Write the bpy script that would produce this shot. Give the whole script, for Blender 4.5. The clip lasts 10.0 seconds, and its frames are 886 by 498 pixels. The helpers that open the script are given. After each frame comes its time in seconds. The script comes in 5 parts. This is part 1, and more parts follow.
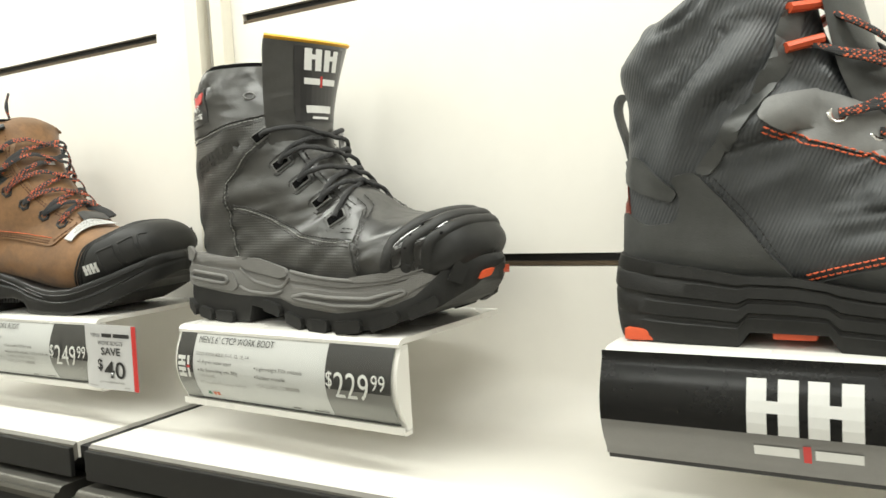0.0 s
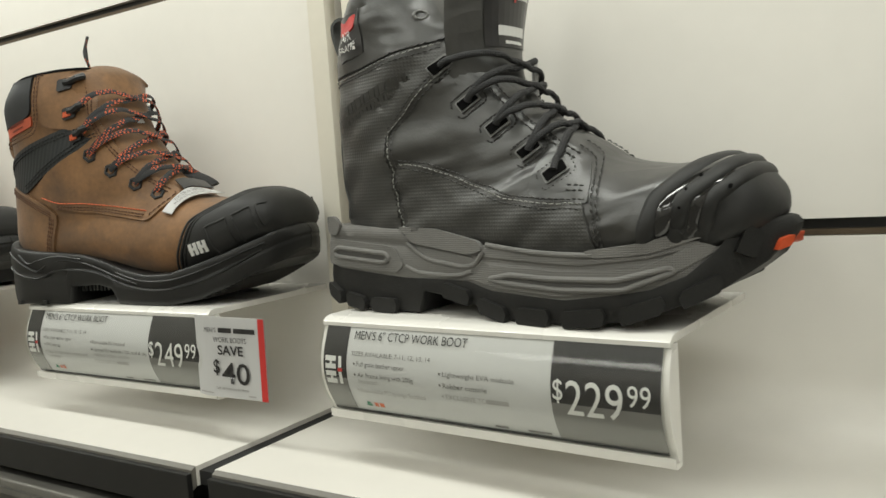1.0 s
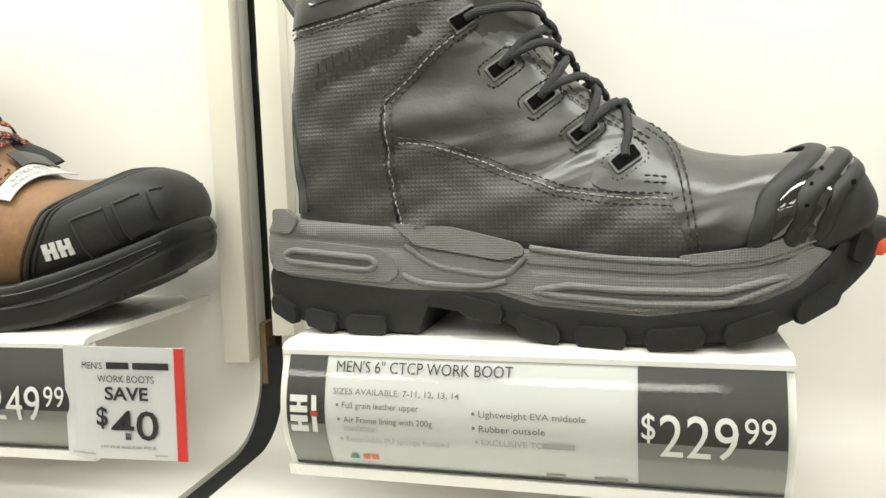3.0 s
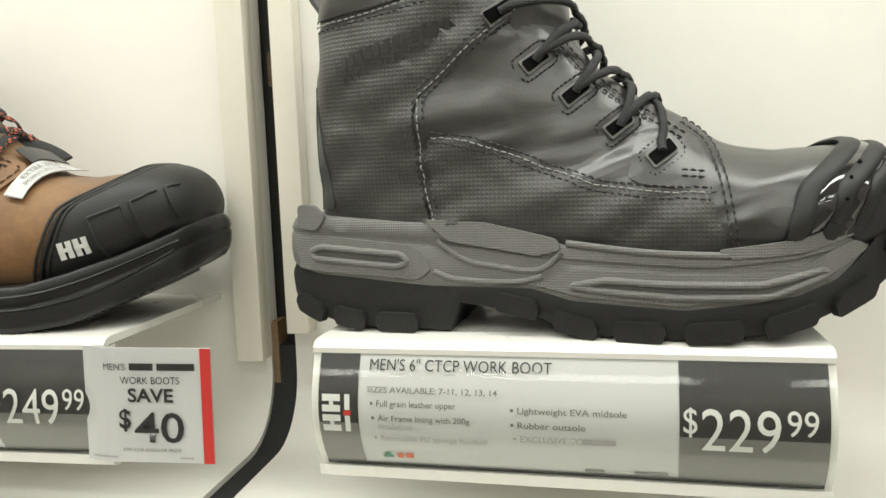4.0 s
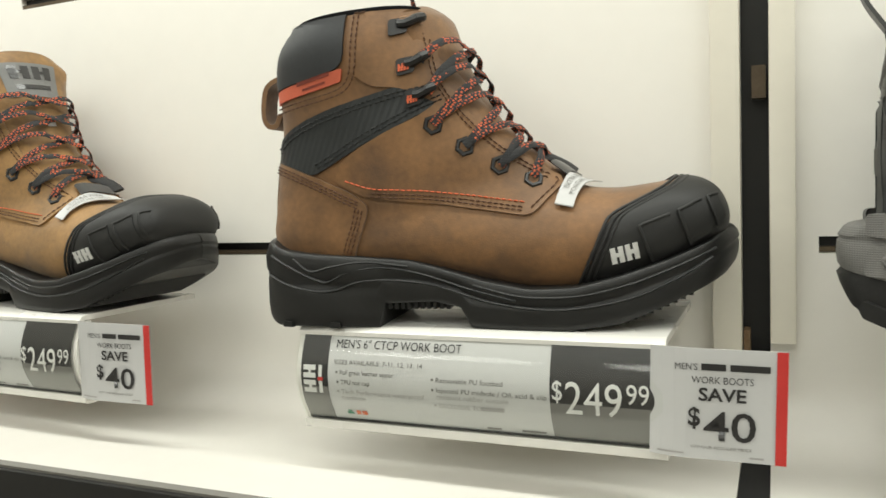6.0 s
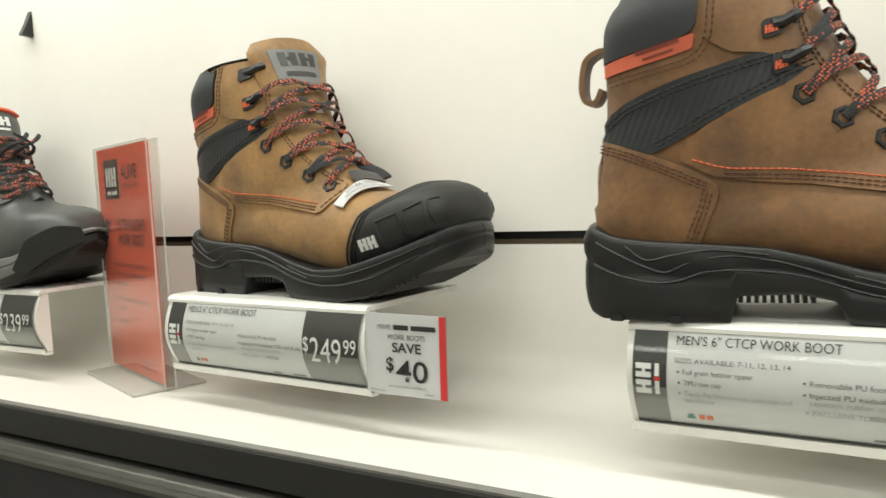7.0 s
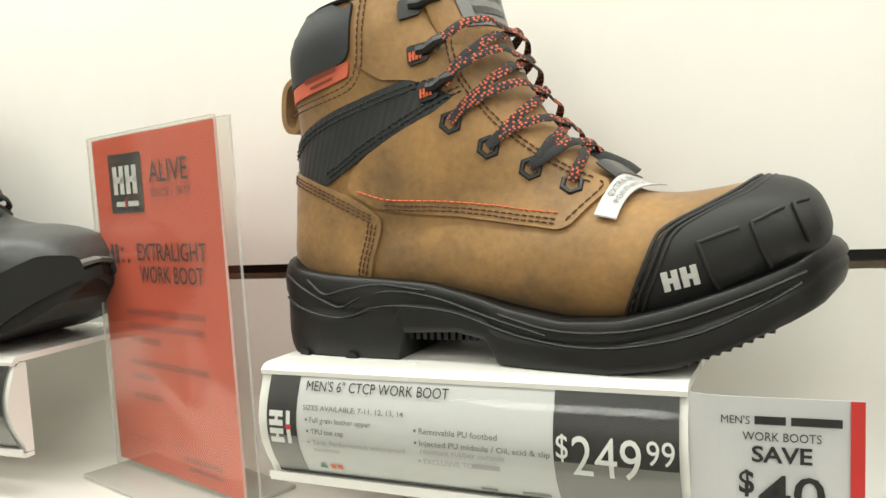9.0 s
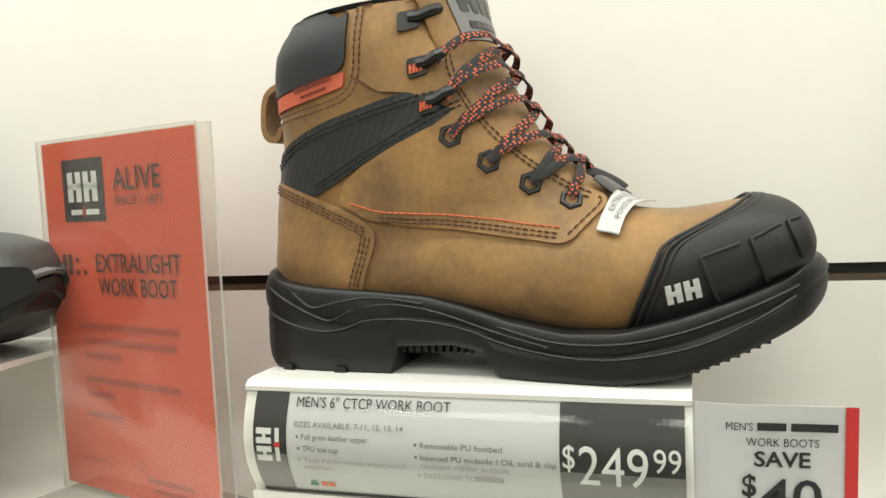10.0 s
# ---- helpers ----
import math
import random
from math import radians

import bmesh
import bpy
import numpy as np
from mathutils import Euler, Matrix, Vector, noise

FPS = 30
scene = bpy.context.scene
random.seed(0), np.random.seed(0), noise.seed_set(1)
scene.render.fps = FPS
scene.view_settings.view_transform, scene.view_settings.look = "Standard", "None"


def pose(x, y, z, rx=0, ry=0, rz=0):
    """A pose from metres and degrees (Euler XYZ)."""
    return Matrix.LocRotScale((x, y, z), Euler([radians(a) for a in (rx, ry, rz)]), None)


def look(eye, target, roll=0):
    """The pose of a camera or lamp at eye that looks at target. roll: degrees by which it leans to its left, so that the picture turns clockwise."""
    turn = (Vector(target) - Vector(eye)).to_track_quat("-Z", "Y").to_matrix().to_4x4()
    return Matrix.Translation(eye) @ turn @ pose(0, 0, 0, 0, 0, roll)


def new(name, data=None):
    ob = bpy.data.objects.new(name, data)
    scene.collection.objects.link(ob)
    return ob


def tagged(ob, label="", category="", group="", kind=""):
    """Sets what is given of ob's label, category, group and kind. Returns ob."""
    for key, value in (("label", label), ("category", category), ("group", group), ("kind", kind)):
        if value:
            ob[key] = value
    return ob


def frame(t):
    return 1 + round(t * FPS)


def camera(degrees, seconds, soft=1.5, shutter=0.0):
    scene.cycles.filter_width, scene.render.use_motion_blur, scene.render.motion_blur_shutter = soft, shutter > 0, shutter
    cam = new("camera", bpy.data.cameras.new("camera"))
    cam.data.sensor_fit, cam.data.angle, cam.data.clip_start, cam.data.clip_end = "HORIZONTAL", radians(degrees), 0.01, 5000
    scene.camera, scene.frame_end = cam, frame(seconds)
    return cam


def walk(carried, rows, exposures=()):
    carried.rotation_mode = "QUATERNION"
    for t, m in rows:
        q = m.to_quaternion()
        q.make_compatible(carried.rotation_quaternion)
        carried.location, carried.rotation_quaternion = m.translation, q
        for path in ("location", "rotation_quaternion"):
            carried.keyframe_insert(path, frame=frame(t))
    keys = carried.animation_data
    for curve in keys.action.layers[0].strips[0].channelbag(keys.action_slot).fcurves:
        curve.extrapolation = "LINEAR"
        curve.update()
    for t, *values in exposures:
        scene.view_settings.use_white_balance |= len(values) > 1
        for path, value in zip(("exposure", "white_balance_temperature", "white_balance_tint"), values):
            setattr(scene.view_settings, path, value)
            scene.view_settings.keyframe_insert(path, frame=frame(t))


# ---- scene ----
cam = camera(58.9, 10.0, shutter=0.12)
PATH = [
    (0, (-0.04, 0.003, 1.161), (-1.049, 1.724, 1.016), -3.3),
    (0.5, (-0.102, 0.012, 1.153), (-1.183, 1.688, 1.009), -3.0),
    (1, (-0.231, 0.068, 1.145), (-1.292, 1.755, 0.972), -4.0),
    (1.5, (-0.298, 0.106, 1.133), (-1.338, 1.808, 0.982), -3.4),
    (2, (-0.338, 0.123, 1.138), (-1.232, 1.901, 0.933), -3.4),
    (2.5, (-0.396, 0.109, 1.149), (-0.991, 2.005, 0.926), -2.3),
    (2.7, (-0.408, 0.106, 1.145), (-0.907, 2.032, 0.939), -1.8),
    (4, (-0.449, 0.103, 1.146), (-0.792, 2.06, 0.922), -2.1),
    (4.5, (-0.489, 0.093, 1.15), (-0.941, 2.03, 0.934), -2.5),
    (5, (-0.537, 0.085, 1.151), (-1.179, 1.969, 0.958), -2.9),
    (5.2, (-0.557, 0.076, 1.147), (-1.233, 1.95, 0.969), -2.6),
    (6.3, (-0.669, 0.011, 1.151), (-1.515, 1.816, 0.99), -2.6),
    (6.5, (-0.692, 0.003, 1.152), (-1.595, 1.78, 0.986), -2.8),
    (7, (-0.776, 0.008, 1.146), (-1.827, 1.703, 0.989), -2.9),
    (7.5, (-0.888, 0.061, 1.145), (-1.957, 1.745, 0.994), -3.8),
    (8, (-0.979, 0.109, 1.144), (-2.01, 1.816, 0.999), -4.1),
    (8.5, (-1.029, 0.122, 1.144), (-1.999, 1.865, 1.004), -3.9),
    (9, (-1.096, 0.112, 1.153), (-1.866, 1.951, 1.004), -3.6),
    (9.5, (-1.125, 0.106, 1.147), (-1.659, 2.03, 1.03), -2.3),
    (10, (-1.147, 0.095, 1.159), (-1.666, 2.021, 1.014), -2.8),
]
EXPOSURE = [(0, -0.15), (0.5, -0.85), (1, -0.80), (1.5, -0.43), (2, -0.20), (2.5, 0.02), (4, -0.27), (4.5, -0.60), (5, -0.80), (6.5, -0.40), (7, -0.45), (7.5, -0.85), (8, -0.88), (8.5, -0.63), (9, -0.28), (9.5, -0.33), (10, -0.38)]
walk(cam, [(t, look(eye, target, roll)) for t, eye, target, roll in PATH], EXPOSURE)

# ---- light ----
world = bpy.data.worlds.new("store_air")
scene.world = world
world.use_nodes = True
world.node_tree.nodes["Background"].inputs[0].default_value = (1.0, 0.97, 0.92, 1)
world.node_tree.nodes["Background"].inputs[1].default_value = 0.03


def area(name, eye, target, sx, sy, watts, colour=(0.965, 0.985, 0.908)):
    d = bpy.data.lights.new(name, "AREA")
    d.shape, d.size, d.size_y, d.energy, d.color = "RECTANGLE", sx, sy, watts, colour
    ob = new(name, d)
    ob.matrix_world = look(eye, target)
    return ob


# light strip below the shelf above, and the store's ceiling panels
area("shelf_light_strip", (-0.75, 0.36, 1.78), (-0.75, 0.54, 1.1), 3.4, 0.06, 22.0)
for k, (lx_, ly_) in enumerate(((-2.6, -1.5), (-0.9, -1.5), (0.8, -1.5), (-2.6, -3.2), (-0.9, -3.2), (0.8, -3.2))):
    area("ceiling_panel_light", (lx_, ly_, 2.94), (lx_, ly_, 0.0), 1.2, 0.6, 24.0)


# ---- materials ----
def mat(name, col, rough=0.5, metal=0.0, var=0.12, scale=40.0, bump=0.0, bscale=400.0, kind="noise", stain=None, coat=0.0, spec=0.5, rvar=0.1, sheen=0.0):
    m = bpy.data.materials.new(name)
    m.use_nodes = True
    nt = m.node_tree
    N, L = nt.nodes, nt.links
    p = N["Principled BSDF"]
    tc = N.new("ShaderNodeTexCoord")
    n1 = N.new("ShaderNodeTexNoise")
    n1.inputs["Scale"].default_value, n1.inputs["Detail"].default_value = scale, 5
    L.new(tc.outputs["Object"], n1.inputs["Vector"])
    n2 = N.new("ShaderNodeTexNoise")
    n2.inputs["Scale"].default_value, n2.inputs["Detail"].default_value = scale * 9, 3
    L.new(tc.outputs["Object"], n2.inputs["Vector"])
    r = N.new("ShaderNodeValToRGB")
    lo = [c * (1 - var) for c in col]
    hi = [min(1, c * (1 + var)) for c in col]
    r.color_ramp.elements[0].color, r.color_ramp.elements[1].color = (*lo, 1), (*hi, 1)
    r.color_ramp.elements[0].position, r.color_ramp.elements[1].position = 0.3, 0.7
    mx = N.new("ShaderNodeMath")
    mx.operation = "MULTIPLY_ADD"
    mx.inputs[1].default_value, mx.inputs[2].default_value = 0.35, 0.0
    L.new(n2.outputs["Fac"], mx.inputs[0])
    ad = N.new("ShaderNodeMath")
    ad.operation = "MULTIPLY_ADD"
    ad.inputs[1].default_value = 0.65
    L.new(n1.outputs["Fac"], ad.inputs[0])
    L.new(mx.outputs[0], ad.inputs[2])
    L.new(ad.outputs[0], r.inputs["Fac"])
    out = r.outputs["Color"]
    if stain:
        scol, sscale, amount = stain
        n3 = N.new("ShaderNodeTexNoise")
        n3.inputs["Scale"].default_value, n3.inputs["Detail"].default_value = sscale, 6
        n3.inputs["Roughness"].default_value = 0.65
        L.new(tc.outputs["Object"], n3.inputs["Vector"])
        r3 = N.new("ShaderNodeValToRGB")
        r3.color_ramp.elements[0].position, r3.color_ramp.elements[1].position = 0.45, 0.72
        r3.color_ramp.elements[1].color = (amount, amount, amount, 1)
        L.new(n3.outputs["Fac"], r3.inputs["Fac"])
        mix = N.new("ShaderNodeMix")
        mix.data_type = "RGBA"
        L.new(r3.outputs["Color"], mix.inputs[0])
        L.new(out, mix.inputs[6])
        mix.inputs[7].default_value = (*scol, 1)
        out = mix.outputs[2]
    L.new(out, p.inputs["Base Color"])
    rr = N.new("ShaderNodeMapRange")
    rr.inputs["To Min"].default_value, rr.inputs["To Max"].default_value = max(0.02, rough - rvar), min(1, rough + rvar)
    L.new(n1.outputs["Fac"], rr.inputs["Value"])
    L.new(rr.outputs["Result"], p.inputs["Roughness"])
    p.inputs["Metallic"].default_value = metal
    p.inputs["Coat Weight"].default_value = coat
    p.inputs["Specular IOR Level"].default_value = spec
    p.inputs["Sheen Weight"].default_value = sheen
    if bump > 0:
        b = N.new("ShaderNodeBump")
        b.inputs["Strength"].default_value, b.inputs["Distance"].default_value = bump, 0.0006
        if kind == "noise":
            t = N.new("ShaderNodeTexNoise")
            t.inputs["Scale"].default_value, t.inputs["Detail"].default_value = bscale, 4
            L.new(tc.outputs["Object"], t.inputs["Vector"])
            L.new(t.outputs["Fac"], b.inputs["Height"])
        elif kind == "grain":
            t = N.new("ShaderNodeTexVoronoi")
            t.feature = "DISTANCE_TO_EDGE"
            t.inputs["Scale"].default_value = bscale
            L.new(tc.outputs["Object"], t.inputs["Vector"])
            L.new(t.outputs["Distance"], b.inputs["Height"])
        elif kind == "weave":
            ws = []
            for ax, sc in (("X", bscale), ("Z", bscale)):
                t = N.new("ShaderNodeTexWave")
                t.bands_direction = ax
                t.inputs["Scale"].default_value = sc
                L.new(tc.outputs["Object"], t.inputs["Vector"])
                ws.append(t)
            mu = N.new("ShaderNodeMath")
            mu.operation = "MULTIPLY"
            L.new(ws[0].outputs["Fac"], mu.inputs[0])
            L.new(ws[1].outputs["Fac"], mu.inputs[1])
            L.new(mu.outputs[0], b.inputs["Height"])
        elif kind == "ribs":
            mp = N.new("ShaderNodeMapping")
            mp.inputs["Rotation"].default_value = (0, radians(-24), 0)
            L.new(tc.outputs["Object"], mp.inputs["Vector"])
            t = N.new("ShaderNodeTexWave")
            t.bands_direction = "X"
            t.inputs["Scale"].default_value, t.inputs["Distortion"].default_value = bscale, 1.0
            L.new(mp.outputs["Vector"], t.inputs["Vector"])
            L.new(t.outputs["Fac"], b.inputs["Height"])
        L.new(b.outputs["Normal"], p.inputs["Normal"])
    return m


def creased(m, strength, scale=34.0, depth=0.0022):
    """Adds soft creases and hollows of worn leather below the grain."""
    N, L = m.node_tree.nodes, m.node_tree.links
    p = N["Principled BSDF"]
    tc, mp, n = N.new("ShaderNodeTexCoord"), N.new("ShaderNodeMapping"), N.new("ShaderNodeTexNoise")
    mp.inputs["Rotation"].default_value = (0.0, radians(32), 0.0)
    mp.inputs["Scale"].default_value = (0.55, 1.0, 1.7)
    n.inputs["Scale"].default_value, n.inputs["Detail"].default_value, n.inputs["Distortion"].default_value = scale, 2.0, 0.5
    r, b = N.new("ShaderNodeValToRGB"), N.new("ShaderNodeBump")
    r.color_ramp.elements[0].position, r.color_ramp.elements[1].position = 0.38, 0.62
    b.inputs["Strength"].default_value, b.inputs["Distance"].default_value = strength, depth
    L.new(tc.outputs["Object"], mp.inputs["Vector"])
    L.new(mp.outputs["Vector"], n.inputs["Vector"])
    L.new(n.outputs["Fac"], r.inputs["Fac"])
    L.new(r.outputs["Color"], b.inputs["Height"])
    old = p.inputs["Normal"].links[0].from_node
    L.new(b.outputs["Normal"], old.inputs["Normal"])
    return m


WHITE = mat("white_laminate", (0.80, 0.775, 0.72), 0.42, var=0.025, scale=6, bump=0.04, bscale=900)
TRIM = mat("cream_trim", (0.78, 0.74, 0.64), 0.4, var=0.03, scale=10)
EDGE = mat("edge_band", (0.17, 0.16, 0.14), 0.45, var=0.12, scale=30)
BLACK = mat("black_metal", (0.012, 0.012, 0.011), 0.5, var=0.2, scale=30, bump=0.05)
STEEL = mat("worn_steel", (0.13, 0.125, 0.11), 0.42, metal=0.85, var=0.15, scale=25)
BRONZE = mat("slot_insert", (0.12, 0.09, 0.06), 0.4, metal=0.6, var=0.2, scale=40)
WOOD = mat("board_core", (0.22, 0.14, 0.07), 0.7, var=0.25, scale=60)
DARK = mat("dark_store", (0.010, 0.010, 0.010), 0.7, var=0.3, scale=3)
FLOOR = mat("floor_vinyl", (0.28, 0.26, 0.23), 0.4, var=0.15, scale=4)
PAINT = mat("store_paint", (0.62, 0.60, 0.56), 0.6, var=0.05, scale=3)
RISER = mat("white_acrylic", (0.75, 0.735, 0.69), 0.28, var=0.02, scale=12, coat=0.2)
PAPER = mat("white_paper", (0.54, 0.54, 0.535), 0.6, var=0.02, scale=30)
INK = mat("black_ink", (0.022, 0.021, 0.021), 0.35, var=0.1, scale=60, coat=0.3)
GREY_TONE = mat("grey_tone", (0.17, 0.165, 0.155), 0.35, var=0.06, scale=60, coat=0.3)
PALEINK = mat("pale_ink", (0.36, 0.35, 0.34), 0.5, var=0.06, scale=60)
WHITEINK = mat("white_ink", (0.68, 0.68, 0.66), 0.4, var=0.02)
REDINK = mat("red_ink", (0.55, 0.035, 0.03), 0.45, var=0.06)
GREENINK = mat("green_ink", (0.06, 0.22, 0.13), 0.5)
ORANGEINK = mat("orange_ink", (0.62, 0.14, 0.05), 0.5)
POSTER = mat("orange_poster", (0.62, 0.085, 0.035), 0.42, var=0.05, scale=10)
POSTER_INK = mat("poster_ink", (0.06, 0.022, 0.018), 0.5, var=0.1)
POSTER_FADE = mat("poster_faded_ink", (0.38, 0.055, 0.03), 0.5, var=0.1)
TAN = mat("tan_nubuck", (0.295, 0.160, 0.051), 0.60, var=0.34, scale=30, bump=0.2, bscale=900, stain=((0.105, 0.062, 0.027), 19, 0.95), sheen=0.15, rvar=0.14)
BROWN = mat("brown_nubuck", (0.203, 0.100, 0.036), 0.56, var=0.32, scale=30, bump=0.2, bscale=900, stain=((0.070, 0.038, 0.019), 19, 0.95), sheen=0.15, rvar=0.14)
BLACKL = creased(mat("black_leather", (0.031, 0.0305, 0.0285), 0.35, var=0.25, scale=30, bump=0.10, bscale=420, kind="grain", spec=0.9), 0.34, 16.0, 0.004)
EMBOSS = creased(mat("embossed_leather", (0.040, 0.0395, 0.0365), 0.41, var=0.2, scale=30, bump=0.30, bscale=150, kind="weave", spec=0.75), 0.09, 14.0, 0.004)
CHAR = mat("charcoal_mesh", (0.057, 0.061, 0.064), 0.46, var=0.22, scale=30, bump=0.4, bscale=150, kind="ribs")
CHAR_L = mat("charcoal_leather", (0.060, 0.062, 0.060), 0.42, var=0.18, scale=30, bump=0.2, bscale=520, kind="grain")
GREYTRIM = mat("grey_leather", (0.17, 0.17, 0.165), 0.5, var=0.12, scale=30, bump=0.15, bscale=520, kind="grain")
OUTRUB = mat("charcoal_rubber", (0.021, 0.0208, 0.0198), 0.5, var=0.2, scale=40, bump=0.3, bscale=700, spec=0.22)
RUBBER = mat("black_rubber", (0.0115, 0.0115, 0.011), 0.42, var=0.25, scale=40, bump=0.10, bscale=900, spec=0.42)
CAPRUB = mat("matte_black_tpu", (0.0195, 0.0195, 0.0188), 0.52, var=0.15, scale=40, bump=0.16, bscale=1200, spec=0.4)
GREYSOLE = mat("grey_eva", (0.168, 0.164, 0.155), 0.6, var=0.1, scale=30, bump=0.5, bscale=260, kind="weave")
# darker copy of grey_eva: the shade of a recess put into the colour
SLOT_SHADE = mat("shaded_grey_eva", (0.085, 0.083, 0.078), 0.65, var=0.15, scale=40, bump=0.5, bscale=300, kind="weave")
PADDING = mat("black_padding", (0.020, 0.022, 0.024), 0.55, var=0.2, scale=30, bump=0.15, bscale=700)
RIBBED = mat("ribbed_black", (0.022, 0.025, 0.026), 0.46, var=0.2, scale=40, bump=0.30, bscale=80, kind="ribs")
ORANGE = mat("orange_trim", (0.60, 0.085, 0.025), 0.5, var=0.1, scale=60, bump=0.2, bscale=800)
BAND = mat("coral_band", (0.60, 0.125, 0.062), 0.55, var=0.1, scale=60, bump=0.2, bscale=800)
ORANGE_T = mat("orange_thread", (0.66, 0.12, 0.04), 0.6, var=0.12, scale=200)
BROWN_T = mat("brown_thread", (0.085, 0.035, 0.016), 0.7, var=0.15, scale=200)
GREY_T = mat("grey_thread", (0.29, 0.29, 0.27), 0.7, var=0.15, scale=200)
DARK_T = mat("charcoal_thread", (0.030, 0.029, 0.027), 0.6, var=0.2, scale=200)
BLACK_T = mat("black_thread", (0.014, 0.014, 0.014), 0.6, var=0.15, scale=200)
LACE = mat("black_lace", (0.026, 0.026, 0.027), 0.75, var=0.25, scale=120, bump=0.8, bscale=330, kind="weave")
HARD = mat("black_hardware", (0.012, 0.012, 0.012), 0.42, var=0.1, scale=60)
CHROME = mat("bright_metal", (0.75, 0.74, 0.72), 0.15, metal=1.0, var=0.03)
GLOSS = mat("gloss_black", (0.012, 0.012, 0.012), 0.08, var=0.05, coat=0.6)
YELLOW = mat("yellow_lining", (0.70, 0.36, 0.03), 0.6, var=0.1, scale=60)
DULLRED = mat("dull_red_webbing", (0.20, 0.035, 0.018), 0.75, var=0.3, scale=200, bump=0.5, bscale=330, kind="weave")
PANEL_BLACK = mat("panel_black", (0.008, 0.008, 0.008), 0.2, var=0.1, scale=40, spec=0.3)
LINING = mat("dark_lining", (0.005, 0.005, 0.005), 0.95, var=0.2, scale=80, spec=0.05)


def flecked(m, colour, cell=380, share=0.30):
    """Adds small woven flecks of a second colour, in patches."""
    N, L = m.node_tree.nodes, m.node_tree.links
    p = N["Principled BSDF"]
    old = p.inputs["Base Color"].links[0].from_socket
    tc, mp = N.new("ShaderNodeTexCoord"), N.new("ShaderNodeMapping")
    mp.inputs["Rotation"].default_value = (0.6, 0.7, 0.4)
    mp.inputs["Scale"].default_value = (1.0, 0.62, 1.0)
    v, n = N.new("ShaderNodeTexVoronoi"), N.new("ShaderNodeTexNoise")
    v.inputs["Scale"].default_value, v.inputs["Randomness"].default_value = cell, 0.35
    n.inputs["Scale"].default_value = 70
    L.new(tc.outputs["Object"], mp.inputs["Vector"])
    L.new(mp.outputs["Vector"], v.inputs["Vector"])
    L.new(tc.outputs["Object"], n.inputs["Vector"])
    a, b, c = (N.new("ShaderNodeMath") for _ in range(3))
    a.operation, b.operation, c.operation = "LESS_THAN", "GREATER_THAN", "MULTIPLY"
    a.inputs[1].default_value, b.inputs[1].default_value = share, 0.44
    L.new(v.outputs["Distance"], a.inputs[0])
    L.new(n.outputs["Fac"], b.inputs[0])
    L.new(a.outputs[0], c.inputs[0])
    L.new(b.outputs[0], c.inputs[1])
    mix = N.new("ShaderNodeMix")
    mix.data_type = "RGBA"
    L.new(c.outputs[0], mix.inputs[0])
    L.new(old, mix.inputs[6])
    mix.inputs[7].default_value = (*colour, 1)
    L.new(mix.outputs[2], p.inputs["Base Color"])
    return m


FLECK_LACE = flecked(mat("flecked_lace", (0.022, 0.022, 0.023), 0.75, var=0.25, scale=120, bump=0.6, bscale=330, kind="weave"), (0.62, 0.12, 0.04), 560, 0.38)


def glass_mat(name, tint=(0.97, 0.98, 0.96), cloud=0.0, edge=0.5, face=0.03, power=3.0):
    """Clear acrylic sheet: see-through, with a gloss that grows at grazing angles; cloud: share of milky haze."""
    m = bpy.data.materials.new(name)
    m.use_nodes = True
    nt = m.node_tree
    N, L = nt.nodes, nt.links
    tr, gl, df = N.new("ShaderNodeBsdfTransparent"), N.new("ShaderNodeBsdfGlossy"), N["Principled BSDF"]
    tr.inputs["Color"].default_value = (*tint, 1)
    gl.inputs["Roughness"].default_value = 0.08
    df.inputs["Base Color"].default_value = (0.75, 0.74, 0.70, 1)
    df.inputs["Roughness"].default_value = 0.2
    lw = N.new("ShaderNodeLayerWeight")
    lw.inputs["Blend"].default_value = 0.25
    pw, fr = N.new("ShaderNodeMath"), N.new("ShaderNodeMath")
    pw.operation, fr.operation = "POWER", "MULTIPLY_ADD"
    pw.inputs[1].default_value, fr.inputs[1].default_value, fr.inputs[2].default_value = power, edge, face
    L.new(lw.outputs["Facing"], pw.inputs[0])
    L.new(pw.outputs[0], fr.inputs[0])
    m1, m2 = N.new("ShaderNodeMixShader"), N.new("ShaderNodeMixShader")
    L.new(fr.outputs[0], m1.inputs[0])
    L.new(tr.outputs[0], m1.inputs[1])
    L.new(gl.outputs[0], m1.inputs[2])
    m2.inputs[0].default_value = cloud
    L.new(m1.outputs[0], m2.inputs[1])
    L.new(df.outputs[0], m2.inputs[2])
    L.new(m2.outputs[0], N["Material Output"].inputs["Surface"])
    return m


CLEAR = glass_mat("clear_acrylic")
PANE = glass_mat("sign_acrylic", (0.96, 0.965, 0.94), 0.025, 0.75, 0.04, 2.4)
CLEAR_EDGE = glass_mat("clear_acrylic_edge", (0.85, 0.84, 0.78), 0.55)


# ---- mesh helpers ----
def part(name, bm, material, parent=None, label="", smooth=None):
    me = bpy.data.meshes.new(name)
    bmesh.ops.recalc_face_normals(bm, faces=bm.faces)
    bm.to_mesh(me)
    bm.free()
    for m in material if isinstance(material, (list, tuple)) else [material]:
        me.materials.append(m)
    if smooth is not None:
        me.shade_smooth()
        if smooth < 179:
            me.set_sharp_from_angle(angle=radians(smooth))
    ob = new(name, me)
    if parent is not None:
        ob.parent = parent
    if label:
        ob["label"] = label
    return ob


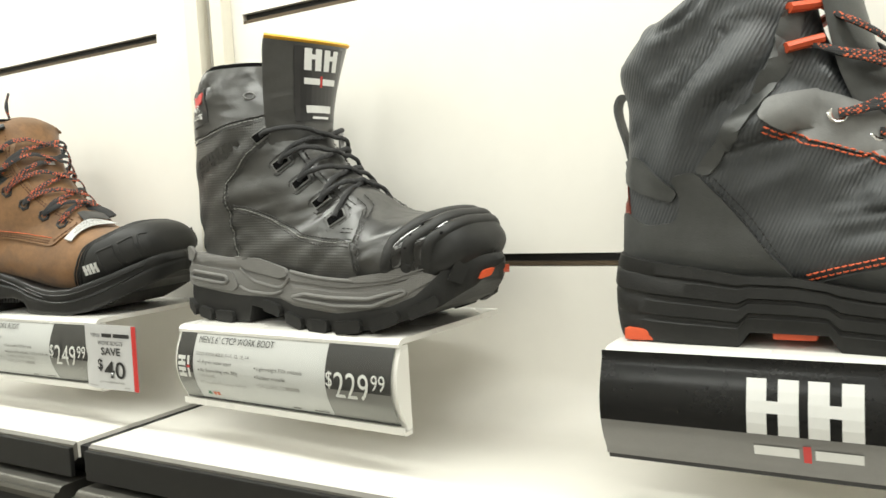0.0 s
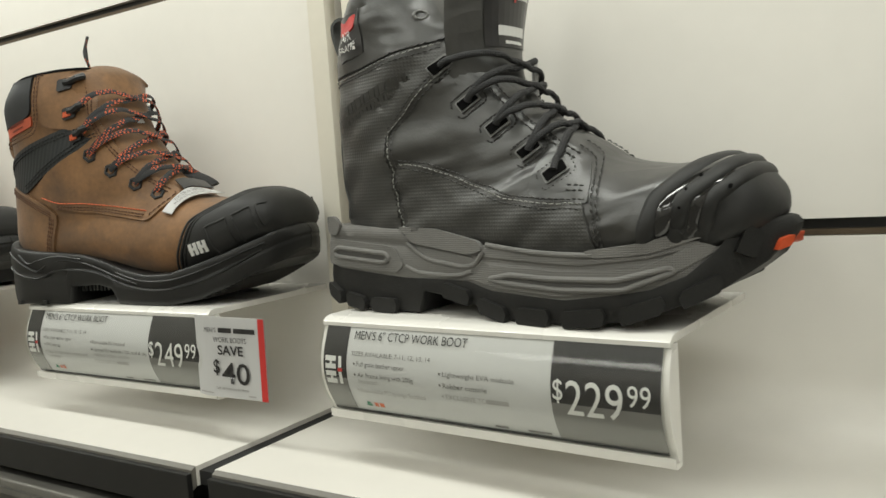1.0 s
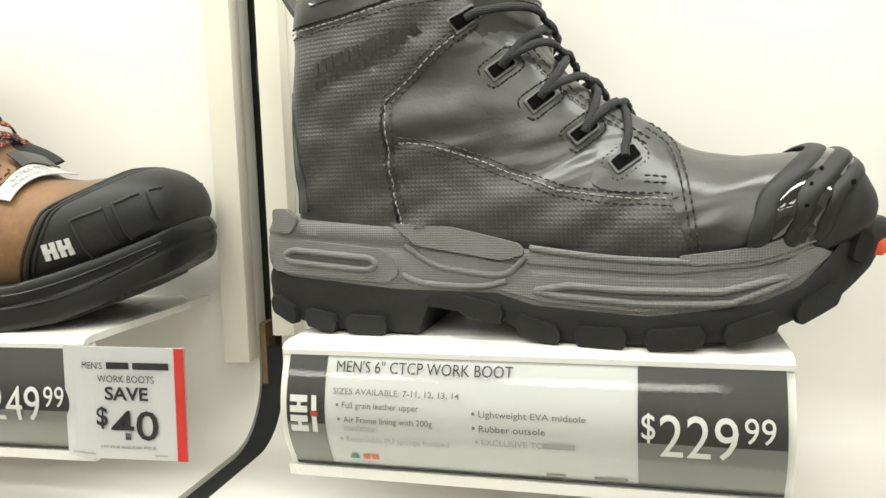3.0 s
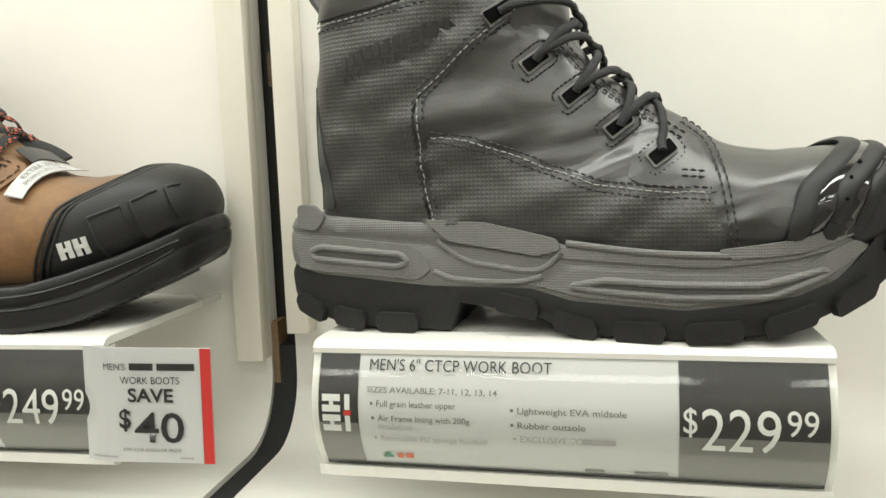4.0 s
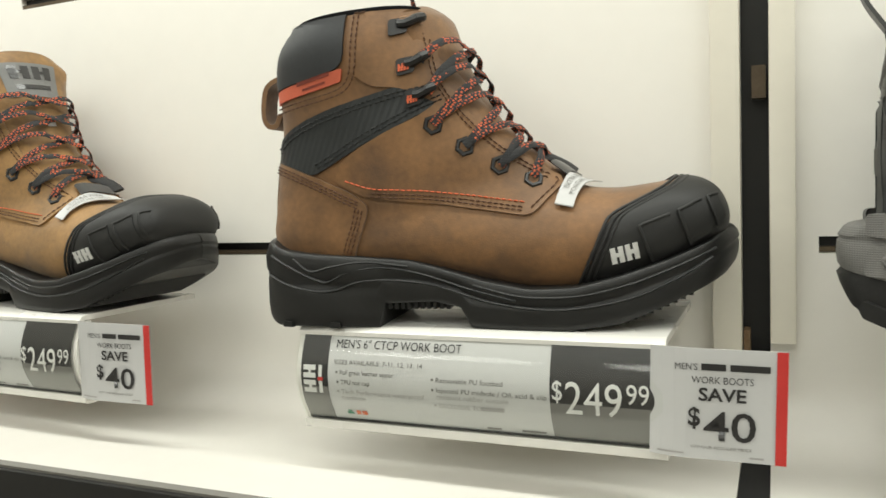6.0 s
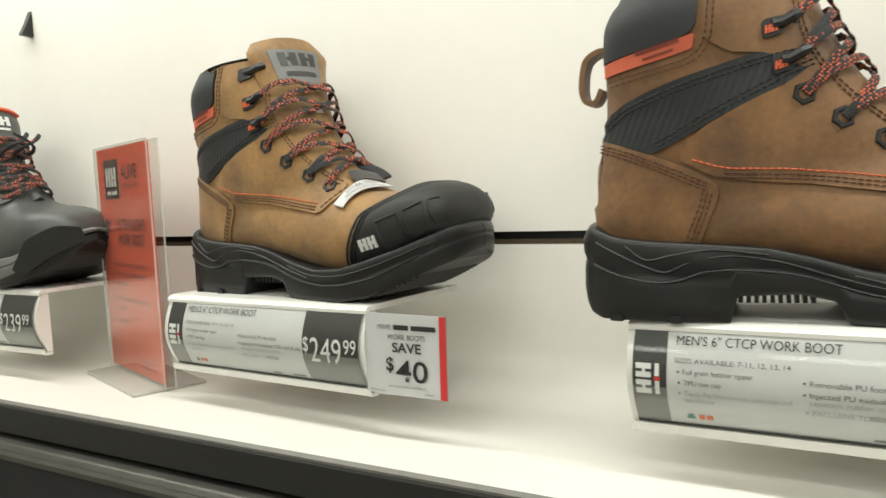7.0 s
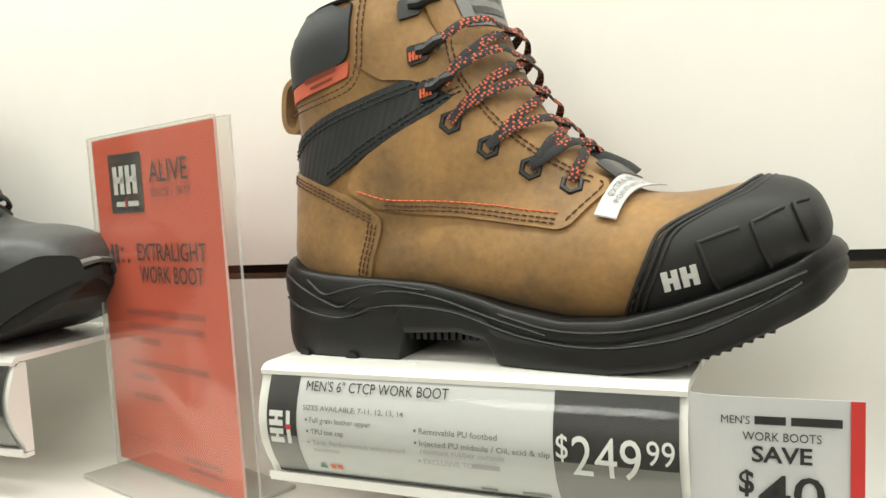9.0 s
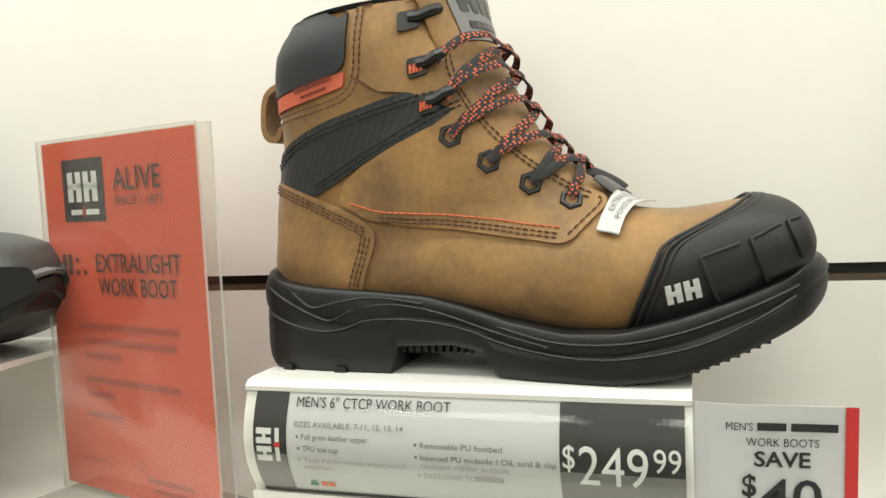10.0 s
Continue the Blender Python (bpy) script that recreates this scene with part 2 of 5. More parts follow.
def thing(name, m, label, category, group=""):
    ob = new(name)
    ob.empty_display_size = 0.05
    ob.matrix_world = m
    return tagged(ob, label, category, group)


def box(bm, x0, x1, y0, y1, z0, z1, bevel=0.0, mi=0):
    vs = [bm.verts.new((x, y, z)) for x in (x0, x1) for y in (y0, y1) for z in (z0, z1)]
    fs = []
    for q in ((0, 1, 3, 2), (4, 6, 7, 5), (0, 4, 5, 1), (2, 3, 7, 6), (0, 2, 6, 4), (1, 5, 7, 3)):
        f = bm.faces.new([vs[i] for i in q])
        f.material_index = mi
        fs.append(f)
    if bevel > 0:
        es = list({e for f in fs for e in f.edges})
        bmesh.ops.bevel(bm, geom=es, offset=bevel, segments=2, profile=0.6, affect="EDGES")
    return vs


def boxed(name, dims, material, parent=None, label="", bevel=0.0):
    bm = bmesh.new()
    box(bm, *dims, bevel=bevel)
    return part(name, bm, material, parent, label, 40 if bevel else None)


def prism(bm, profile, x0, x1):
    """A closed (y, z) profile swept along x."""
    a = [bm.verts.new((x0, y, z)) for y, z in profile]
    b = [bm.verts.new((x1, y, z)) for y, z in profile]
    n = len(profile)
    for i in range(n):
        bm.faces.new((a[i], a[(i + 1) % n], b[(i + 1) % n], b[i]))
    bm.faces.new(a)
    bm.faces.new(b[::-1])


def grid(bm, rows, close_u=False, close_v=False, mi=0):
    vs = [[bm.verts.new(p) for p in r] for r in rows]
    n, m = len(vs), len(vs[0])
    for i in range(n if close_u else n - 1):
        for j in range(m if close_v else m - 1):
            q = (vs[i][j], vs[(i + 1) % n][j], vs[(i + 1) % n][(j + 1) % m], vs[i][(j + 1) % m])
            if len(set(q)) == 4:
                f = bm.faces.new(q)
                f.material_index = mi
    return vs


def spline(pts, n):
    """n points on a Catmull-Rom curve through pts (tuples of any length)."""
    P = np.array(pts, float)
    P = np.vstack([2 * P[0] - P[1], P, 2 * P[-1] - P[-2]])
    k = len(P) - 3
    out = []
    for t in np.linspace(0, k - 1e-9, n):
        i = int(t)
        f = t - i
        a, b, c, d = P[i:i + 4]
        out.append(0.5 * (2 * b + (c - a) * f + (2 * a - 5 * b + 4 * c - d) * f * f + (3 * b - a - 3 * c + d) * f ** 3))
    return np.array(out)


def tube(bm, pts, ra, rb=None, sides=8, mi=0, flecks=None, up=Vector((0, 0, 1))):
    """A tube along pts, ra wide across and rb thick; flecks: share of faces in the second material."""
    rb = rb or ra
    P = [Vector(p) for p in pts]
    rings = []
    for i, p in enumerate(P):
        t = (P[min(i + 1, len(P) - 1)] - P[max(i - 1, 0)]).normalized()
        u = up[i] if isinstance(up, list) else up
        s = t.cross(u)
        s = s.normalized() if s.length > 1e-6 else Vector((0, 1, 0))
        w = s.cross(t).normalized()
        rings.append([bm.verts.new(p + s * (ra * math.cos(2 * math.pi * k / sides)) + w * (rb * math.sin(2 * math.pi * k / sides))) for k in range(sides)])
    for i in range(len(rings) - 1):
        for k in range(sides):
            f = bm.faces.new((rings[i][k], rings[i + 1][k], rings[i + 1][(k + 1) % sides], rings[i][(k + 1) % sides]))
            f.material_index = mi
            if flecks and (i % 6 < 2) and ((k + i // 3) % 4 == 0) and random.random() < flecks:
                f.material_index = 1
    bm.faces.new(rings[0][::-1])
    bm.faces.new(rings[-1])


def inlay(bm, poly, thick, place, grid_step=None):
    """A plate with outline poly (2D), laid by place(a, b, h) on a surface; thick is its height over it."""
    from mathutils.geometry import delaunay_2d_cdt
    pts = [Vector(p) for p in poly]
    n = len(pts)
    inner = []
    if grid_step:
        xs = [p[0] for p in poly]
        zs = [p[1] for p in poly]
        x = min(xs)
        while x < max(xs):
            z = min(zs)
            while z < max(zs):
                c, ok = Vector((x, z)), False
                for i in range(n):
                    a, b = pts[i], pts[(i + 1) % n]
                    if (a.y > z) != (b.y > z) and x < (b.x - a.x) * (z - a.y) / (b.y - a.y) + a.x:
                        ok = not ok
                if ok and min((c - p).length for p in pts) > grid_step * 0.45:
                    inner.append(c)
                z += grid_step
            x += grid_step
    vs, es, fs, *_ = delaunay_2d_cdt(pts + inner, [(i, (i + 1) % n) for i in range(n)], [], 1, 1e-7)
    top = [bm.verts.new(place(v.x, v.y, thick)) for v in vs]
    made = []
    for f in fs:
        try:
            made.append(bm.faces.new([top[i] for i in f]))
        except ValueError:
            pass
    count = {}
    for f in fs:
        for i in range(len(f)):
            k = tuple(sorted((f[i], f[(i + 1) % len(f)])))
            count[k] = count.get(k, 0) + 1
    low = {}
    for (a, b), c in count.items():
        if c == 1:
            for i in (a, b):
                if i not in low:
                    low[i] = bm.verts.new(place(vs[i].x, vs[i].y, -0.0012))
            try:
                bm.faces.new((top[a], top[b], low[b], low[a]))
            except ValueError:
                pass
    return made


def rounded(poly, r, n=4):
    """poly with its corners rounded, and its long sides cut into short ones."""
    out = []
    m = len(poly)
    for i in range(m):
        p, a, b = Vector(poly[i]), Vector(poly[i - 1]), Vector(poly[(i + 1) % m])
        da, db = a - p, b - p
        k = min(r, da.length * 0.45, db.length * 0.45)
        s, e = p + da.normalized() * k, p + db.normalized() * k
        for j in range(n + 1):
            f = j / n
            out.append(s * (1 - f) ** 2 + p * 2 * f * (1 - f) + e * f * f)
    res = []
    for i in range(len(out)):
        a, b = out[i], out[(i + 1) % len(out)]
        cut = max(1, int((b - a).length / 0.004))
        for j in range(cut):
            q = a.lerp(b, j / cut)
            if not res or (q - res[-1]).length > 2e-5:
                res.append(q)
    if (res[0] - res[-1]).length < 2e-5:
        res.pop()
    return [(p.x, p.y) for p in res]


def text_polys(body, size, align="LEFT", bold=0.0):
    """A mesh of a line of writing in the built-in font, in the plane, with its baseline at 0."""
    cu = bpy.data.curves.new("writing", "FONT")
    cu.body, cu.size, cu.align_x, cu.offset = body, size, align, bold
    cu.resolution_u = 3
    ob = new("writing", cu)
    me = bpy.data.meshes.new_from_object(ob.evaluated_get(bpy.context.evaluated_depsgraph_get()))
    bpy.data.objects.remove(ob)
    bpy.data.curves.remove(cu)
    return me


def write_fit(name, body, place, a0, a1, b0, b1, material, parent, bold=0.0, lift=0.0011):
    """A line of writing stretched to the box a0..a1, b0..b1."""
    me = text_polys(body, 1.0, "LEFT", bold)
    xs = [v.co.x for v in me.vertices]
    ys = [v.co.y for v in me.vertices]
    for v in me.vertices:
        v.co = place(a0 + (a1 - a0) * (v.co.x - min(xs)) / (max(xs) - min(xs)), b0 + (b1 - b0) * (v.co.y - min(ys)) / (max(ys) - min(ys)), lift)
    me.materials.append(material)
    ob = new(name, me)
    ob.parent = parent
    return ob


def bars(name, rects, place, material, parent, h=0.0006, label=""):
    bm = bmesh.new()
    for a0, a1, b0, b1 in rects:
        k = max(1, int((a1 - a0) / 0.005))
        j = max(1, int(abs(b1 - b0) / 0.006))
        grid(bm, [[place(a0 + (a1 - a0) * i / k, b0 + (b1 - b0) * q / j, h) for q in range(j + 1)] for i in range(k + 1)])
    ob = part(name, bm, material, parent, label)
    return tagged(ob, kind="stuff") if len(rects) > 1 else ob


def mark_rects(a, b, w, h):
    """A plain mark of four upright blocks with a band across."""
    s = w / 7
    r = [(a + s * k, a + s * (k + 1.25), b, b + h) for k in (0, 1.95, 3.75, 5.7)]
    r.append((a, a + s * 3.2, b + h * 0.4, b + h * 0.62))
    r.append((a + s * 3.75, a + s * 6.95, b + h * 0.4, b + h * 0.62))
    return r


# ---- the wall, shelf and room ----
WALL_Y, SHELF_Z, EDGE_Y = 0.605, 0.963, 0.415
COVE = 0.045


def bay(name, x0, x1, slots, low_slots):
    """One back panel that curves into its shelf; slots: (z0, z1, xa, xb) cut into its face."""
    bm = bmesh.new()
    front = [(EDGE_Y, SHELF_Z)] + [(WALL_Y - COVE + COVE * math.sin(a), SHELF_Z + COVE - COVE * math.cos(a)) for a in np.linspace(0, math.pi / 2, 11)]
    t = 0.014
    back = [(y + t, z) for y, z in ((WALL_Y, low_slots[0]),)] + [(WALL_Y + t, SHELF_Z - t), (EDGE_Y, SHELF_Z - t)]
    prism(bm, front + [(WALL_Y, low_slots[0])] + back, x0, x1)
    z = low_slots[0]
    for z0, z1, xa, xb in slots:
        if z0 > z:
            box(bm, x0, x1, WALL_Y, WALL_Y + t, z, z0)
        if xa > x0:
            box(bm, x0, xa, WALL_Y, WALL_Y + t, z0, z1)
        if xb < x1:
            box(bm, xb, x1, WALL_Y, WALL_Y + t, z0, z1)
        z = z1
    box(bm, x0, x1, WALL_Y, WALL_Y + t, z, 2.0)
    bmesh.ops.remove_doubles(bm, verts=bm.verts, dist=1e-5)
    ob = part(name, bm, WHITE, None, "", 30)
    tagged(ob, "white laminate back panel curving into the display shelf", "wall panel", "", "structure")
    return ob


S_LO, S_HI = (1.0945, 1.1055), (1.341, 1.351)
bay("wall_left", -1.93, -0.660, [(*S_LO, -1.87, -0.735), (*S_HI, -1.33, -0.74)], S_LO)
bay("wall_right", -0.642, 0.75, [(*S_LO, -0.612, 0.70), (*S_HI, -0.612, 0.70)], S_LO)
bay("wall_far_left", -3.3, -1.945, [(*S_LO, -3.2, -2.0), (*S_HI, -3.2, -2.0)], S_LO)
for nm, xa, xb in (("trim_left", -1.87, -0.735), ("trim_right", -0.612, 0.70), ("trim_far_left", -3.2, -2.0)):
    for zc in (1.1, 1.346):
        if zc > 1.2 and nm == "trim_left":
            xa = -1.33
        bm = bmesh.new()
        box(bm, xa, xb, WALL_Y + 0.006, WALL_Y + 0.013, zc - 0.0052, zc + 0.0052)
        tagged(part(nm, bm, BLACK), "dark slot in the white back panel", "slot", "", "structure")
        bm = bmesh.new()
        box(bm, xa, xb, WALL_Y + 0.0012, WALL_Y + 0.0055, zc - 0.0050, zc - 0.0012)
        tagged(part(nm + "_insert", bm, BRONZE), "bronze metal insert in the wall slot", "slot insert", "", "structure")


def upright(x):
    bm = bmesh.new()
    box(bm, x - 0.018, x + 0.018, 0.624, 0.66, 0.3, 2.0)
    tagged(part("wall_post", bm, BLACK), "black slotted steel upright between the panels", "upright", "", "structure")
    bm = bmesh.new()
    box(bm, x - 0.0108, x - 0.0066, 0.607, 0.6235, 0.97, 1.04)
    tagged(part("trim_core", bm, WOOD), "raw board edge behind the panel joint", "board edge", "", "structure")
    bm = bmesh.new()
    box(bm, x - 0.0045, x + 0.0045, 0.612, 0.6236, 1.20, 1.222)
    tagged(part("trim_bracket", bm, BRONZE), "small bronze bracket in the upright", "bracket", "", "structure")


for xg in (-0.6485, -1.9375):
    upright(xg)
    for nm, xa, xb, z0 in (("trim_strip_left", xg - 0.0300, xg - 0.0112, 1.016), ("trim_strip_right", xg + 0.0065, xg + 0.0225, 1.035)):
        bm = bmesh.new()
        box(bm, xa, xb, WALL_Y - 0.015, WALL_Y - 0.0002, z0, 2.0, bevel=0.0015)
        tagged(part(nm, bm, TRIM, None, "", 40), "cream plastic edge strip on the panel's end", "edge strip", "", "structure")


def gap_filler(x0, x1):
    """The dark bottom of the joint between two panels, following their curve."""
    bm = bmesh.new()
    g = 0.0035
    front = [(EDGE_Y + 0.002, SHELF_Z - g)] + [(WALL_Y - COVE + (COVE + g) * math.sin(a), SHELF_Z + COVE - (COVE + g) * math.cos(a)) for a in np.linspace(0, math.pi / 2, 9)] + [(WALL_Y + g, SHELF_Z + 0.06)]
    prism(bm, front + [(WALL_Y + 0.0135, SHELF_Z + 0.06), (WALL_Y + 0.0135, SHELF_Z - 0.0135), (EDGE_Y + 0.002, SHELF_Z - 0.0135)], x0, x1)
    tagged(part("trim_gap", bm, DARK, None, "", 30), "dark joint between two white shelf panels", "joint", "", "structure")


gap_filler(-0.6598, -0.6422)
gap_filler(-1.9448, -1.9302)


def shelf_front(x0, x1, yo):
    bm = bmesh.new()
    prism(bm, [(EDGE_Y + yo, SHELF_Z), (EDGE_Y + yo, SHELF_Z - 0.014), (EDGE_Y + yo - 0.0035, SHELF_Z - 0.016), (EDGE_Y + yo - 0.0035, SHELF_Z - 0.002)], x0, x1)
    tagged(part("trim_edge", bm, EDGE), "grey edge band of the white shelf", "edge band", "", "structure")
    bm = bmesh.new()
    box(bm, x0, x1, EDGE_Y + yo - 0.0080, EDGE_Y + yo - 0.0037, SHELF_Z - 0.029, SHELF_Z - 0.0035, bevel=0.0008)
    tagged(part("trim_lip", bm, BLACK), "black metal lip under the shelf edge", "shelf lip", "", "structure")
    bm = bmesh.new()
    prism(bm, [(0.400, 0.9290), (0.43, 0.9290), (0.43, 0.9170), (0.390, 0.9170), (0.390, 0.9215), (0.392, 0.9245), (0.395, 0.9245), (0.397, 0.9275)], x0, x1 - 0.002)
    tagged(part("trim_rail", bm, STEEL, None, "", 30), "worn steel rail below the shelf", "rail", "", "structure")


shelf_front(-1.931, -0.661, 0.0)
shelf_front(-0.641, 0.75, 0.0)
shelf_front(-3.3, -1.944, 0.0)
bm = bmesh.new()
box(bm, -3.3, 0.75, 0.396, 0.60, 0.02, 0.9165)
tagged(part("wall_base", bm, DARK), "black front of the lower display", "display base", "", "structure")
bm = bmesh.new()
box(bm, -3.3, 0.75, 0.44, 0.618, 0.9172, 0.9480)
tagged(part("shelf_bed", bm, BLACK), "black shelf support in shade", "shelf support", "", "structure")
for nm, d, mt, lb in (
        ("floor", (-3.5, 1.6, -4.0, 0.9, -0.1, 0.0), FLOOR, "grey vinyl store floor"),
        ("ceiling", (-3.5, 1.6, -4.0, 0.9, 3.0, 3.1), PAINT, "pale store ceiling"),
        ("wall_south", (-3.5, 1.6, -4.1, -4.0, 0.0, 3.0), PAINT, "plain store wall behind the aisle"),
        ("wall_west", (-3.6, -3.5, -4.0, 0.9, 0.0, 3.0), PAINT, "plain store wall"),
        ("wall_east", (1.6, 1.7, -4.0, 0.9, 0.0, 3.0), PAINT, "plain store wall"),
        ("wall_north", (-3.5, 1.6, 0.70, 0.9, 0.0, 3.0), PAINT, "plain wall behind the display")):
    tagged(boxed(nm, d, mt), lb, nm.split("_")[0], "", "structure")


# ---- display risers with their price tags ----
R_W, R_TOP = 0.237, 1.0605
TAG_T, TAG_B = 1.0545, 0.9985


def riser(x0, y0, label, lip=None, turn=0.0):
    """A white plate that stands out from the wall, with a bowed tag holder in front. Returns it and the tag's place()."""
    r = thing("display_riser", pose(x0, y0, SHELF_Z, 0, 0, turn), label, "display riser", "boot risers")
    h = R_TOP - SHELF_Z
    back = (WALL_Y - 0.0006 - y0) / math.cos(radians(turn))
    bm = bmesh.new()
    prism(bm, [(back, h), (0.006, h), (0.0015, h - 0.001), (-0.001, h - 0.0035), (-0.001, h - 0.006), (0.002, h - 0.007), (0.004, h - 0.0042), (back, h - 0.0042)], 0, R_W)
    part("top_plate", bm, RISER, r, "white top plate with a rounded front lip", 40)
    zt, zb = TAG_T - SHELF_Z, TAG_B - SHELF_Z

    def bow(z):
        f = (zt - z) / (zt - zb)
        return 0.001 - 0.0135 * math.sin(math.pi * min(1, max(0, f)) * 0.86) * 0.72 + 0.006 * f * f

    def place(a, b, lift):
        z = zb + b
        return Vector((a, bow(z) - 0.0012 - lift, z))

    bm = bmesh.new()
    zs = np.linspace(zb - 0.004, zt + 0.001, 12)
    prism(bm, [(bow(z) + 0.0004, z) for z in zs] + [(0.0095, zt + 0.001), (0.0095, zb - 0.004)], 0.0, R_W)
    part("tag_holder", bm, RISER, r, "bowed white tag holder", 50)
    bm = bmesh.new()
    prism(bm, [(bow(zb) - 0.0015, zb - 0.0045), (0.0092, zb - 0.0045), (0.0092, zb - 0.0075), (bow(zb) - 0.001, zb - 0.0075), (bow(zb) - 0.003, zb - 0.0065), (bow(zb) - 0.0034, zb - 0.0012), (bow(zb) - 0.0022, zb - 0.0012)], 0.0, R_W)
    part("bottom_lip", bm, lip or RISER, r)
    return r, place, zt - zb


def sheet(r, place, h, a0, a1, material, name="tag_sheet", b0=0.0, b1=None, lift=0.0):
    bm = bmesh.new()
    b1 = h if b1 is None else b1
    k = max(1, int((a1 - a0) / 0.03))
    grid(bm, [[place(a0 + (a1 - a0) * i / k, b0 + (b1 - b0) * j / 14, lift) for j in range(15)] for i in range(k + 1)])
    return part(name, bm, material, r, "", 180)


def clear_cover(r, place, h):
    bm = bmesh.new()
    grid(bm, [[place(0.001 + (R_W - 0.002) * i / 4, h * j / 14, 0.0016) for j in range(15)] for i in range(5)])
    ob = part("clear_cover", bm, CLEAR, r, "clear acrylic tag cover", 180)
    ob.visible_shadow = False


def price_tag(r, place, h, price, lines, word, split=0.1725, slip=0.0):
    """The printed sheet; slip: how far it sits along the holder."""
    p0, p1 = 0.0042 + slip, 0.2335

    def laid(a, b, lift):
        return place(a + slip, b, lift)
    sheet(r, place, h, p0, p1, PAPER)
    # band and panel go from black to grey below 42 percent of the height
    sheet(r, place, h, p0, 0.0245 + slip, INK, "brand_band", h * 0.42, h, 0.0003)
    sheet(r, place, h, p0, 0.0245 + slip, GREY_TONE, "brand_band_foot", 0, h * 0.42, 0.0003)
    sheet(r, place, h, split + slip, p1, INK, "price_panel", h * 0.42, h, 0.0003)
    sheet(r, place, h, split + slip, p1, GREY_TONE, "price_panel_foot", 0, h * 0.42, 0.0003)
    # thin shadow under the sheet, drawn as a black strip
    bars("tag_shadow_line", [(p0, p1, -0.0006, 0.0012)], place, INK, r)
    m = mark_rects(0, 0, 0.0185, 0.0092)
    bars("brand_mark", [(0.0062 + b0, 0.0062 + b1, 0.0190 + a0, 0.0190 + a1) for a0, a1, b0, b1 in m], laid, WHITEINK, r)
    bars("brand_line", [(0.0176, 0.0202, 0.0190, 0.0272), (0.0176, 0.0202, 0.0300, 0.0375)], laid, WHITEINK, r)
    bars("brand_tick", [(0.0170, 0.0208, 0.0274, 0.0297)], laid, REDINK, r)
    write_fit("heading", 'MEN\'S 6" CTCP WORK BOOT', laid, 0.0300, 0.1170, h - 0.0072, h - 0.0019, INK, r, 0.0)
    write_fit("sizes", "SIZES AVAILABLE: 7-11, 12, 13, 14", laid, 0.0292, 0.0920, h - 0.0176, h - 0.0144, GREY_TONE, r, 0.006)
    for txt, dy, a0, a1 in lines:
        # lines in the lower part of the tag are paler
        faint = dy > 0.0345
        a0, a1 = 0.0300 + (a0 - 0.0242) * 1.03, 0.0300 + (a1 - 0.0242) * 1.07
        d = dy - 0.0014
        write_fit("feature", txt.strip(), laid, a0, a1, h - d - (0.0008 if "g" in txt or "p" in txt else 0), h - d + 0.0031, PALEINK if faint else GREY_TONE, r, 0.006)
        if txt[0] != " ":
            bars("bullet", [(a0 - 0.0034, a0 - 0.0020, h - d + 0.0007, h - d + 0.0021)], laid, PALEINK if faint else GREY_TONE, r)
    bars("brand_word", [(0.0300 + (word[0] - 0.0242) * 1.05, 0.0300 + (word[1] - 0.0242) * 1.05, h - word[2] + 0.0014, h - word[2] + 0.0042)], laid, PALEINK, r)
    bars("code_line", [(0.131, 0.140, 0.0022, 0.0036), (0.153, 0.168, 0.0022, 0.0036)], laid, GREY_TONE, r)
    bars("badge_green", [(0.0345, 0.0395, 0.0048, 0.0064), (0.0356, 0.0384, 0.0064, 0.0080)], laid, GREENINK, r)
    bars("badge_orange", [(0.0415, 0.0448, 0.0048, 0.0078), (0.0458, 0.0495, 0.0048, 0.0078)], laid, ORANGEINK, r)
    q = split + slip
    write_fit("price_sign", "$", place, q + 0.0016, q + 0.0074, 0.0238, 0.0370, WHITEINK, r, 0.004)
    write_fit("price", price, place, q + 0.0092, q + 0.0414, 0.0176, 0.0368, WHITEINK, r, 0.0)
    write_fit("price_cents", "99", place, q + 0.0438, q + 0.0562, 0.0258, 0.0370, WHITEINK, r, 0.0)
    clear_cover(r, place, h)


